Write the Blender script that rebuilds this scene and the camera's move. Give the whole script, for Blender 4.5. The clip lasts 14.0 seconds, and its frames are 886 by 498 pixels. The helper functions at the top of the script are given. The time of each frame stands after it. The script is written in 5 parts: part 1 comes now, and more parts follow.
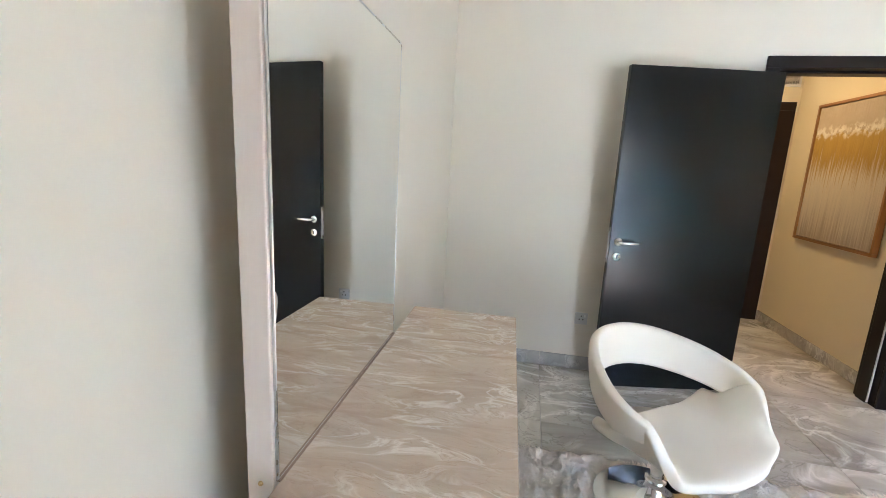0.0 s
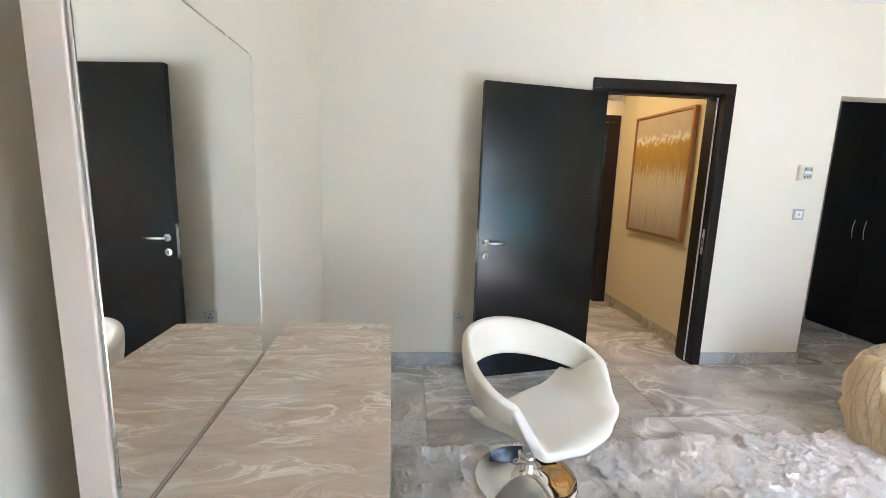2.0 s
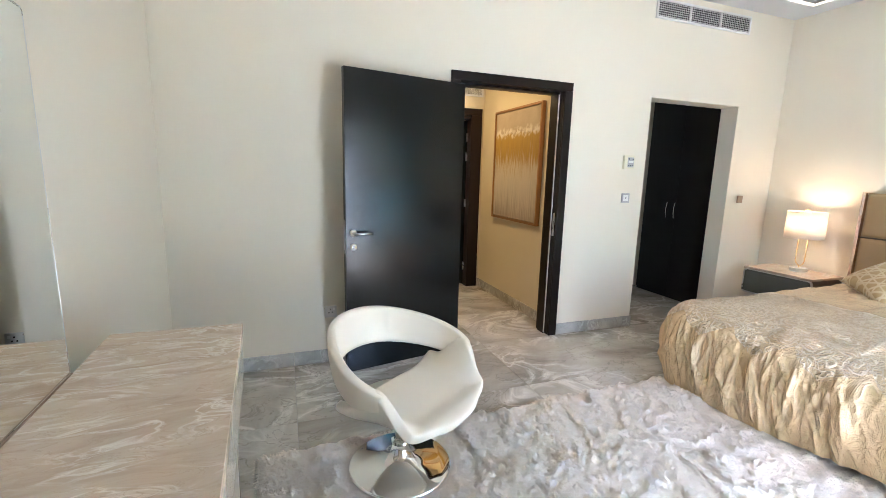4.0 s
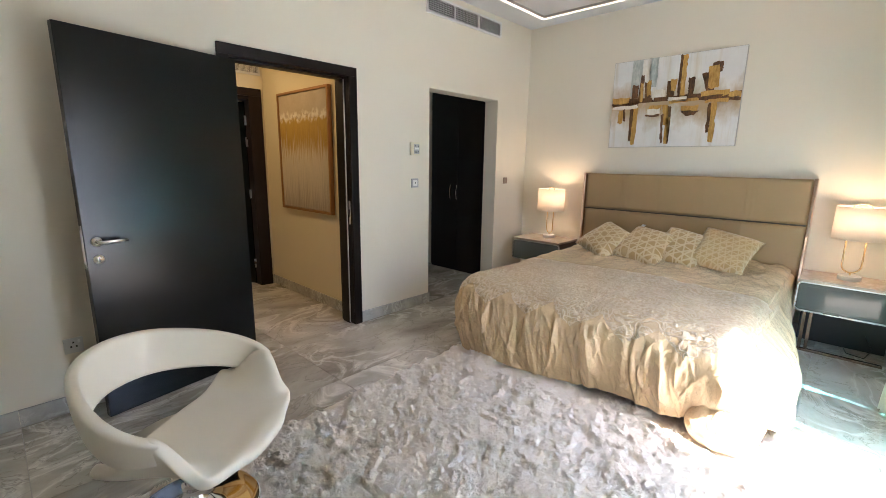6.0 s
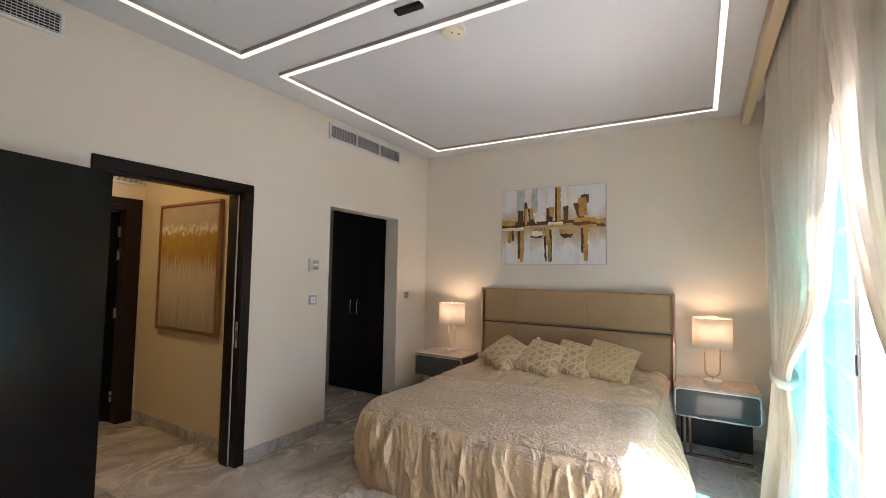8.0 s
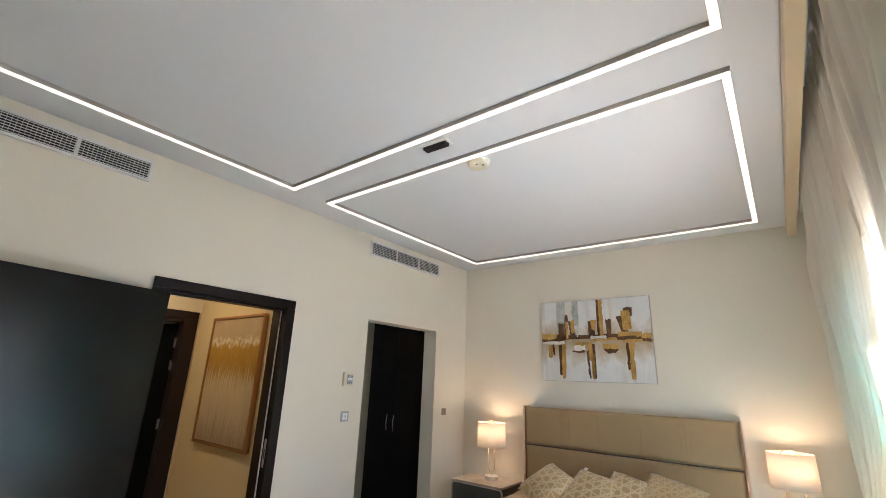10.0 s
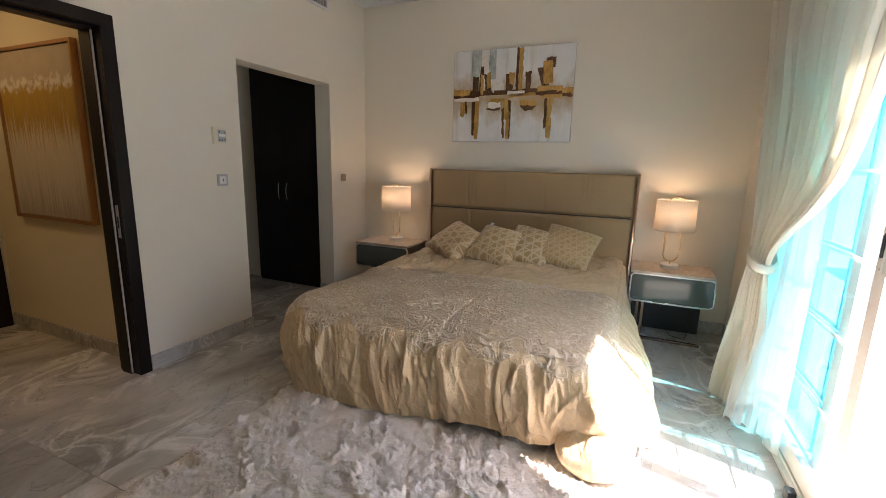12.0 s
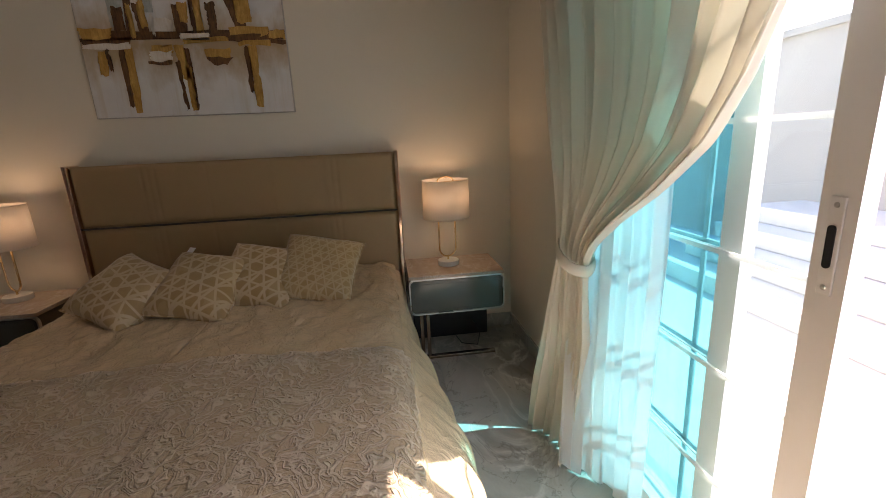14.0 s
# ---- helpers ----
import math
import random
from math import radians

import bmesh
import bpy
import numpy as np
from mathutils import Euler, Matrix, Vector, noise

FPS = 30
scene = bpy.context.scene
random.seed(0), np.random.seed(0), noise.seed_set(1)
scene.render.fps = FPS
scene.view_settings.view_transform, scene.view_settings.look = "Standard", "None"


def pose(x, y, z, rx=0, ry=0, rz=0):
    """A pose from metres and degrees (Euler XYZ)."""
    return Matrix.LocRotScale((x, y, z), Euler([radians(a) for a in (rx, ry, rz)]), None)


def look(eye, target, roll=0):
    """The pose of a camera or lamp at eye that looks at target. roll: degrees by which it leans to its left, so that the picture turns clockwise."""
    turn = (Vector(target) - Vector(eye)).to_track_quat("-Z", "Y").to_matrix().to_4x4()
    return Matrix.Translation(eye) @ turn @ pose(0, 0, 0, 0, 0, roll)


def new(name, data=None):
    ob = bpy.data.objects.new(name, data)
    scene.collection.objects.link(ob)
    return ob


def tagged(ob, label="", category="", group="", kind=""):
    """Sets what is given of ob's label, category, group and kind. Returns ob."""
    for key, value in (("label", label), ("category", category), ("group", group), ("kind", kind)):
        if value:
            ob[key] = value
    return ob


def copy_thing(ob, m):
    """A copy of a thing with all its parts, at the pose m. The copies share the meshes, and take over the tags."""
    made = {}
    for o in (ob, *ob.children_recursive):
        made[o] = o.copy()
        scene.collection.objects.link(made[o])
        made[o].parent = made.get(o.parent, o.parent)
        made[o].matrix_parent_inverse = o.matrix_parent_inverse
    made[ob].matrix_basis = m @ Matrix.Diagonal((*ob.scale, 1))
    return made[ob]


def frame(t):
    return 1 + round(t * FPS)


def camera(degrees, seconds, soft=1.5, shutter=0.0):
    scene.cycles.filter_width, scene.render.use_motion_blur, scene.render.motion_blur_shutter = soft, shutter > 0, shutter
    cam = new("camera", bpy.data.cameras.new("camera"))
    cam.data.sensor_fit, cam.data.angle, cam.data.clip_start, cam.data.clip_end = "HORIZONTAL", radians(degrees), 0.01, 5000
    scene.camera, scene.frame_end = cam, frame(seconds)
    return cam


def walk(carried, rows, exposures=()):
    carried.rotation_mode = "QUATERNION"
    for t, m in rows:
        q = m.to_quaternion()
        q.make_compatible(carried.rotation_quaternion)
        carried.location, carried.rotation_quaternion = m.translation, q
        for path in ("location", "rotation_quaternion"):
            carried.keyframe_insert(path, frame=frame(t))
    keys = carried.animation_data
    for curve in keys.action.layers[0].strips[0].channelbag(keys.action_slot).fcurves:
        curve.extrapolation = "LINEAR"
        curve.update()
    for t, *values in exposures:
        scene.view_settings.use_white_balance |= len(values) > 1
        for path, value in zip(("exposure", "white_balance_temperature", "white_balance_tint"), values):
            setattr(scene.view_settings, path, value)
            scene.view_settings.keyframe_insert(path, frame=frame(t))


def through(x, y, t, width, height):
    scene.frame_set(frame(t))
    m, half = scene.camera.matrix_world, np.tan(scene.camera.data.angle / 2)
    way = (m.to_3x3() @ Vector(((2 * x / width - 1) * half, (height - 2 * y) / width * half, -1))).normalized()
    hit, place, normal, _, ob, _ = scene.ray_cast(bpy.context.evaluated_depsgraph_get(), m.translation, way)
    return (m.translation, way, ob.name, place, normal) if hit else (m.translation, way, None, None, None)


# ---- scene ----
cam = camera(91.4, 14.0, soft=0.85)
PATH = [
    (0, (0.376, 0.121, 1.424), (0.005, 2.049, 1.044), 2.9),
    (0.5, (0.396, 0.097, 1.434), (0.178, 2.054, 1.083), 2.6),
    (1, (0.406, 0.092, 1.437), (0.337, 2.06, 1.088), 2.6),
    (1.5, (0.418, 0.093, 1.442), (0.479, 2.062, 1.1), 2.4),
    (2, (0.433, 0.086, 1.446), (0.586, 2.052, 1.112), 1.8),
    (2.5, (0.453, 0.082, 1.445), (0.748, 2.028, 1.09), 1.7),
    (2.7, (0.463, 0.084, 1.446), (0.827, 2.017, 1.084), 1.8),
    (4.8, (0.57, 0.086, 1.404), (1.507, 1.819, 1.057), 0.9),
    (5, (0.58, 0.111, 1.43), (1.605, 1.79, 1.067), 0.9),
    (5.5, (0.59, 0.132, 1.439), (1.815, 1.666, 1.054), 0.8),
    (6, (0.587, 0.153, 1.436), (2.011, 1.501, 1.041), 0.8),
    (6.5, (0.596, 0.157, 1.415), (2.151, 1.353, 1.026), 1.3),
    (7, (0.604, 0.175, 1.418), (2.251, 1.243, 1.036), 0.7),
    (7.5, (0.625, 0.182, 1.454), (2.324, 1.215, 1.24), 0.2),
    (8, (0.625, 0.183, 1.508), (2.341, 1.204, 1.615), 1.0),
    (8.5, (0.621, 0.135, 1.571), (2.208, 1.26, 2.036), 2.5),
    (8.7, (0.621, 0.141, 1.595), (2.125, 1.293, 2.234), 2.6),
    (10.8, (0.745, -0.02, 1.561), (2.298, 1.175, 1.959), 2.7),
    (11, (0.773, 0.033, 1.545), (2.387, 1.191, 1.776), 2.9),
    (11.5, (0.922, 0.247, 1.461), (2.644, 1.257, 1.345), 2.6),
    (12, (1.122, 0.419, 1.392), (2.92, 1.205, 1.005), 1.4),
    (12.5, (1.35, 0.534, 1.367), (3.147, 1.299, 0.938), 1.5),
    (13, (1.662, 0.625, 1.358), (3.495, 1.305, 0.933), -1.6),
    (13.3, (1.840, 0.700, 1.380), (3.766, 0.965, 0.890), -2.8),
    (13.5, (1.981, 0.555, 1.361), (3.907, 0.723, 0.849), -3.1),
    (14, (2.32, 0.474, 1.389), (4.246, 0.236, 0.905), -2.7),
]
EXPOSURES = [(0.0, 4.98, 5600, 20), (2.5, 5.06, 5600, 18), (5.0, 4.7, 5700, 17), (5.5, 4.48, 5750, 18), (6.0, 4.3, 6050, 19), (6.5, 3.7, 6300, 20), (7.0, 3.48, 6350, 22), (7.5, 3.6, 6350, 23), (8.0, 3.8, 6250, 25), (8.6, 4.05, 6050, 20), (11.0, 4.1, 6050, 20), (11.5, 3.85, 6150, 22),
             (12.0, 3.4, 6450, 24), (12.5, 3.13, 6500, 22), (13.0, 3.4, 6600, 22), (13.5, 2.95, 7000, 31), (14.0, 2.45, 7100, 30)]
walk(cam, [(t, look(eye, target, roll)) for t, eye, target, roll in PATH], EXPOSURES)

# ---- light ----
world = bpy.data.worlds.new("world")
scene.world = world
world.use_nodes = True
wn = world.node_tree.nodes
sky = wn.new("ShaderNodeTexSky")
sky.sky_type = "NISHITA"
sky.sun_disc = False
sky.sun_elevation = radians(55.2)
sky.sun_rotation = radians(196.7)
wn["Background"].inputs["Strength"].default_value = 0.15
world.node_tree.links.new(sky.outputs["Color"], wn["Background"].inputs["Color"])
sun = new("sun", bpy.data.lights.new("sun", "SUN"))
sun.data.energy, sun.data.angle, sun.data.color = 3.4, radians(0.5), (1.0, 0.95, 0.87)
sun.matrix_world = look((0, -8, 10), (0.30, -7.0, 10 - 1.50))

# area lamp added in the terrace door's gap, standing in for extra sky light
sky_lamp = new("window_sky", bpy.data.lights.new("window_sky", "AREA"))
sky_lamp.data.shape, sky_lamp.data.size, sky_lamp.data.size_y = "RECTANGLE", 0.55, 1.8
sky_lamp.data.energy, sky_lamp.data.color = 1.2, (0.80, 0.90, 1.0)
sky_lamp.matrix_world = look((2.68, -0.52, 1.15), (2.68, 1.0, 1.15))


# ---- materials ----
class Nodes:
    def __init__(self, name):
        self.mat = bpy.data.materials.new(name)
        self.mat.use_nodes = True
        self.n = self.mat.node_tree.nodes
        self.l = self.mat.node_tree.links
        self.bsdf = self.n["Principled BSDF"]
        self.out = self.n["Material Output"]

    def add(self, kind, **inputs):
        node = self.n.new("ShaderNode" + kind)
        for key, value in inputs.items():
            self.put(node.inputs[key.replace("_", " ")], value)
        return node

    def put(self, socket, value):
        if isinstance(value, bpy.types.NodeSocket):
            self.l.new(value, socket)
        elif isinstance(value, (tuple, list)) and len(value) == 3 and socket.type == "RGBA":
            socket.default_value = (*value, 1)
        else:
            socket.default_value = value

    def coords(self, scale=(1, 1, 1), space="Object", per_object=0.0, rot=(0, 0, 0)):
        tc = self.add("TexCoord")
        mp = self.add("Mapping", Vector=tc.outputs[space])
        mp.inputs["Scale"].default_value = scale
        mp.inputs["Rotation"].default_value = rot
        vec = mp.outputs["Vector"]
        if per_object:
            oi = self.add("ObjectInfo")
            v = self.add("VectorMath")
            v.operation = "MULTIPLY_ADD"
            self.put(v.inputs[0], oi.outputs["Random"])
            v.inputs[1].default_value = (per_object, per_object * 1.7, per_object * 0.6)
            self.put(v.inputs[2], vec)
            vec = v.outputs["Vector"]
        return vec

    def noise(self, vec, scale, detail=4, rough=0.55, distort=0.0):
        n = self.add("TexNoise", Vector=vec, Scale=scale, Detail=detail, Roughness=rough, Distortion=distort)
        return n.outputs["Fac"]

    def ramp(self, fac, stops):
        r = self.add("ValToRGB", Fac=fac)
        e = r.color_ramp.elements
        while len(e) < len(stops):
            e.new(0.5)
        for el, (p, c) in zip(e, stops):
            el.position = p
            el.color = (*c, 1) if isinstance(c, (tuple, list)) else (c, c, c, 1)
        return r.outputs["Color"]

    def mix(self, fac, a, b, mode="MIX"):
        m = self.add("Mix")
        m.data_type, m.blend_type = "RGBA", mode
        self.put(m.inputs[0], fac), self.put(m.inputs[6], a), self.put(m.inputs[7], b)
        return m.outputs[2]

    def math(self, op, a, b=0.0, clamp=False):
        m = self.add("Math")
        m.operation, m.use_clamp = op, clamp
        self.put(m.inputs[0], a), self.put(m.inputs[1], b)
        return m.outputs[0]

    def bump(self, height, strength=0.2, dist=0.01):
        b = self.add("Bump", Height=height, Strength=strength, Distance=dist)
        self.put(self.bsdf.inputs["Normal"], b.outputs["Normal"])

    def set(self, **kw):
        for key, value in kw.items():
            self.put(self.bsdf.inputs[key.replace("_", " ")], value)
        return self


def plain(name, colour, rough=0.5, metal=0.0, vary=0.06, scale=6.0, bump=0.0, grain=60.0, **kw):
    m = Nodes(name)
    v = m.coords()
    big, fine = m.noise(v, scale), m.noise(v, grain, 3)
    dark = tuple(c * (1 - vary * 1.6) for c in colour)
    light = tuple(min(1, c * (1 + vary)) for c in colour)
    col = m.mix(m.math("ADD", m.math("MULTIPLY", big, 0.7), m.math("MULTIPLY", fine, 0.3)), dark, light)
    r = m.math("ADD", m.math("MULTIPLY", m.math("SUBTRACT", big, 0.5), rough * 0.3), rough, True)
    m.set(Base_Color=col, Roughness=r, Metallic=metal, **kw)
    if bump:
        m.bump(fine, bump, 0.004)
    return m.mat


def make_stone(name, dark, mid, light, vein, rough, stretch, per_object, scale):
    m = Nodes(name)
    v = m.coords((1.0, stretch, 1.0), per_object=per_object, rot=(0, 0, radians(28)))
    warp = m.add("VectorMath")
    warp.operation = "MULTIPLY_ADD"
    nz = m.add("TexNoise", Vector=v, Scale=scale * 0.7, Detail=3)
    m.put(warp.inputs[0], nz.outputs["Color"])
    warp.inputs[1].default_value = (0.55, 0.55, 0.3)
    m.put(warp.inputs[2], v)
    w = warp.outputs["Vector"]
    cloud = m.noise(w, scale, 6, 0.6, 0.6)
    col = m.ramp(cloud, [(0.28, dark), (0.5, mid), (0.7, light)])
    vn = m.noise(w, scale * 1.6, 7, 0.55, 1.2)
    line = m.math("ABSOLUTE", m.math("SUBTRACT", vn, 0.5))
    veins = m.ramp(line, [(0.0, 1.0), (0.018, 0.55), (0.06, 0.0)])
    mask = m.ramp(m.noise(v, scale * 0.9, 2), [(0.42, 0.0), (0.62, 1.0)])
    col = m.mix(m.math("MULTIPLY", veins, mask), col, vein)
    crack = m.math("ABSOLUTE", m.math("SUBTRACT", m.noise(w, scale * 2.3, 5, 0.6, 0.8), 0.47))
    col = m.mix(m.ramp(crack, [(0.0, 0.55), (0.012, 0.0)]), col, dark)
    fine = m.noise(v, 90, 3)
    col = m.mix(m.math("MULTIPLY", fine, 0.18), col, dark)
    m.set(Base_Color=col, Roughness=m.math("ADD", m.math("MULTIPLY", fine, 0.05), rough))
    return m.mat


WALL = plain("wall_paint", (0.75, 0.69, 0.575), 0.75, vary=0.03, scale=1.2, bump=0.05, grain=140)
CEIL = plain("ceiling_paint", (0.68, 0.685, 0.69), 0.8, vary=0.02, scale=1.0, bump=0.03, grain=140)
PELMET = plain("pelmet_laminate", (0.70, 0.57, 0.38), 0.45, vary=0.04, scale=2)
HALL = plain("hall_paint", (0.74, 0.655, 0.47), 0.7, vary=0.03, scale=1.2, bump=0.05, grain=140)
FLOOR = make_stone("floor_marble", (0.22, 0.203, 0.170), (0.47, 0.435, 0.375), (0.68, 0.635, 0.56), (0.84, 0.80, 0.73), 0.04, 1.55, 9.0, 1.15)
SKIRT = make_stone("skirting_marble", (0.30, 0.29, 0.27), (0.48, 0.465, 0.44), (0.62, 0.60, 0.57), (0.70, 0.69, 0.66), 0.10, 1.5, 9.0, 3.0)
VANITY_TOP = make_stone("vanity_marble", (0.47, 0.35, 0.25), (0.61, 0.49, 0.37), (0.69, 0.58, 0.46), (0.86, 0.79, 0.69), 0.16, 2.8, 0.0, 3.2)
NS_TOP = make_stone("nightstand_marble", (0.40, 0.31, 0.24), (0.50, 0.40, 0.315), (0.56, 0.46, 0.37), (0.66, 0.58, 0.50), 0.18, 2.0, 0.0, 4.0)
GROUT = plain("grout", (0.42, 0.40, 0.37), 0.8)


def make_dark_wood(name, base, rough, gloss=0.26):
    m = Nodes(name)
    v = m.coords((7, 7, 0.6))
    g = m.noise(v, 9, 6, 0.65, 0.6)
    f = m.noise(m.coords((90, 90, 3)), 4, 3)
    col = m.mix(g, tuple(c * 0.75 for c in base), tuple(c * 1.25 for c in base))
    m.set(Base_Color=col, Roughness=m.math("ADD", m.math("MULTIPLY", f, 0.12), rough - 0.06), Specular_IOR_Level=gloss)
    m.bump(f, 0.02, 0.001)
    return m.mat


# teal cast in this dark wood stands in for the tinted panes' reflection
DOOR = make_dark_wood("door_espresso_wood", (0.0030, 0.0046, 0.0054), 0.21, 0.38)
CASING = make_dark_wood("casing_espresso_wood", (0.009, 0.0055, 0.0045), 0.40)
HALLWOOD = make_dark_wood("hall_mahogany_wood", (0.011, 0.005, 0.004), 0.40)
WARDROBE = make_dark_wood("wardrobe_black_wood", (0.005, 0.0045, 0.0045), 0.5)
RUBBER = plain("seal_rubber", (0.45, 0.42, 0.38), 0.7)
CHROME = plain("chrome", (0.80, 0.80, 0.80), 0.06, 1.0, vary=0.02)
SATIN = plain("satin_steel", (0.62, 0.61, 0.59), 0.28, 1.0, vary=0.04)
BRASS = plain("brushed_brass", (0.72, 0.52, 0.28), 0.25, 1.0, vary=0.06)
BRONZE = plain("bronze_frame", (0.46, 0.25, 0.11), 0.35, 0.7, vary=0.08)
ROSE = plain("rose_chrome", (0.78, 0.62, 0.54), 0.10, 1.0, vary=0.05)
# the rose chrome again, darkened for the shade under the nightstands
ROSE_SHADED = plain("shaded_rose_chrome", (0.30, 0.22, 0.17), 0.22, 1.0, vary=0.05)
PLASTIC = plain("white_plastic", (0.78, 0.77, 0.74), 0.4, vary=0.02)
CREAM_PLASTIC = plain("cream_plastic", (0.72, 0.66, 0.50), 0.45, vary=0.03)
GREY_PLASTIC = plain("grey_plate", (0.42, 0.42, 0.42), 0.35, vary=0.03)
BLACK = plain("black_plastic", (0.015, 0.015, 0.016), 0.45)
DARK_GREY = plain("dark_grey_print", (0.12, 0.12, 0.13), 0.5)
PROFILE = plain("grey_profile", (0.46, 0.43, 0.39), 0.45, vary=0.03)
ALU = plain("white_aluminium", (0.80, 0.79, 0.77), 0.35, vary=0.02)
VENT = plain("vent_enamel", (0.74, 0.73, 0.70), 0.45, vary=0.03)
SHADOW_BOX = plain("vent_duct_shade", (0.03, 0.03, 0.03), 0.9)
LEATHER = plain("cream_leatherette", (0.80, 0.735, 0.62), 0.42, vary=0.04, scale=3, bump=0.12, grain=260)
HEADBOARD = plain("taupe_leatherette", (0.39, 0.26, 0.125), 0.50, vary=0.06, scale=4, bump=0.2, grain=300)
STRIP = plain("brown_strip", (0.32, 0.22, 0.15), 0.5)
PIPING = plain("piping_dark", (0.10, 0.08, 0.06), 0.6)
LACQUER = plain("champagne_lacquer", (0.50, 0.46, 0.37), 0.14, vary=0.05, scale=2)
LACQUER_PALE = plain("pale_lacquer", (0.80, 0.70, 0.63), 0.30, vary=0.02)
SMOKED = plain("smoked_glass_front", (0.105, 0.112, 0.098), 0.08, vary=0.04, Specular_IOR_Level=0.5)
WHITE_STONE = plain("white_stone", (0.75, 0.72, 0.66), 0.25, vary=0.06)
STUCCO = plain("stucco", (0.44, 0.41, 0.36), 0.9, vary=0.08, scale=2, bump=0.5, grain=50)
TERRACE = plain("terrace_stone", (0.68, 0.64, 0.58), 0.7, vary=0.10, scale=3, bump=0.2)
LEAF = plain("leaf_green", (0.07, 0.12, 0.035), 0.5, vary=0.3)
CANVAS = plain("canvas_white", (0.72, 0.71, 0.70), 0.75, vary=0.07, scale=5, bump=0.2, grain=220)
TAG = plain("paper_tag", (0.85, 0.85, 0.85), 0.7)
MIRROR = Nodes("mirror_glass").set(Base_Color=(0.90, 0.91, 0.90), Roughness=0.0, Metallic=1.0).mat


def make_glow(name, colour, strength):
    m = Nodes(name)
    m.set(Base_Color=(0.8, 0.8, 0.8), Emission_Color=colour, Emission_Strength=strength)
    return m.mat


LED = make_glow("led_diffuser", (1.0, 0.84, 0.60), 0.14)
HALL_GLOW = make_glow("hall_lamp_glow", (1.0, 0.68, 0.29), 2.5)
BULB = make_glow("bulb_glow", (1.0, 0.74, 0.44), 1.5)


def make_pane(name, colour):
    m = Nodes(name)
    m.n.remove(m.bsdf)
    tint = m.add("BsdfTransparent", Color=colour)
    gloss = m.add("BsdfGlossy", Color=(1, 1, 1), Roughness=0.0)
    facing = m.math("POWER", m.add("LayerWeight", Blend=0.5).outputs["Facing"], 5.0)
    mix = m.add("MixShader", Fac=m.math("ADD", 0.04, m.math("MULTIPLY", facing, 0.7)))
    m.l.new(tint.outputs[0], mix.inputs[1]), m.l.new(gloss.outputs[0], mix.inputs[2])
    m.l.new(mix.outputs[0], m.out.inputs["Surface"])
    return m.mat


def make_cloth(name, colour, through, clear, weave=500.0):
    m = Nodes(name)
    m.n.remove(m.bsdf)
    v = m.coords()
    c = m.mix(m.noise(v, 3.0), tuple(x * 0.92 for x in colour), colour)
    wv = m.noise(v, weave, 2)
    bump = m.add("Bump", Height=wv, Strength=0.15, Distance=0.002)
    dif = m.add("BsdfDiffuse", Color=c, Normal=bump.outputs[0])
    tr = m.add("BsdfTranslucent", Color=c, Normal=bump.outputs[0])
    mix = m.add("MixShader", Fac=through)
    m.l.new(dif.outputs[0], mix.inputs[1]), m.l.new(tr.outputs[0], mix.inputs[2])
    last = mix
    if clear:
        see = m.add("BsdfTransparent", Color=(1, 1, 1))
        last = m.add("MixShader", Fac=clear)
        m.l.new(mix.outputs[0], last.inputs[1]), m.l.new(see.outputs[0], last.inputs[2])
    m.l.new(last.outputs[0], m.out.inputs["Surface"])
    return m.mat


PANE = make_pane("tinted_pane", (0.33, 0.69, 0.75))
CLEAR = make_pane("clear_pane", (0.90, 0.97, 0.97))
DRAPE = make_cloth("cream_drape", (0.92, 0.87, 0.77), 0.42, 0.0)
SHEER = make_cloth("white_sheer", (0.94, 0.93, 0.92), 0.48, 0.03)
BAR = make_cloth("white_bar_plastic", (0.86, 0.86, 0.84), 0.42, 0.0)
SHADE = make_cloth("lamp_shade_linen", (0.86, 0.80, 0.72), 0.45, 0.0)


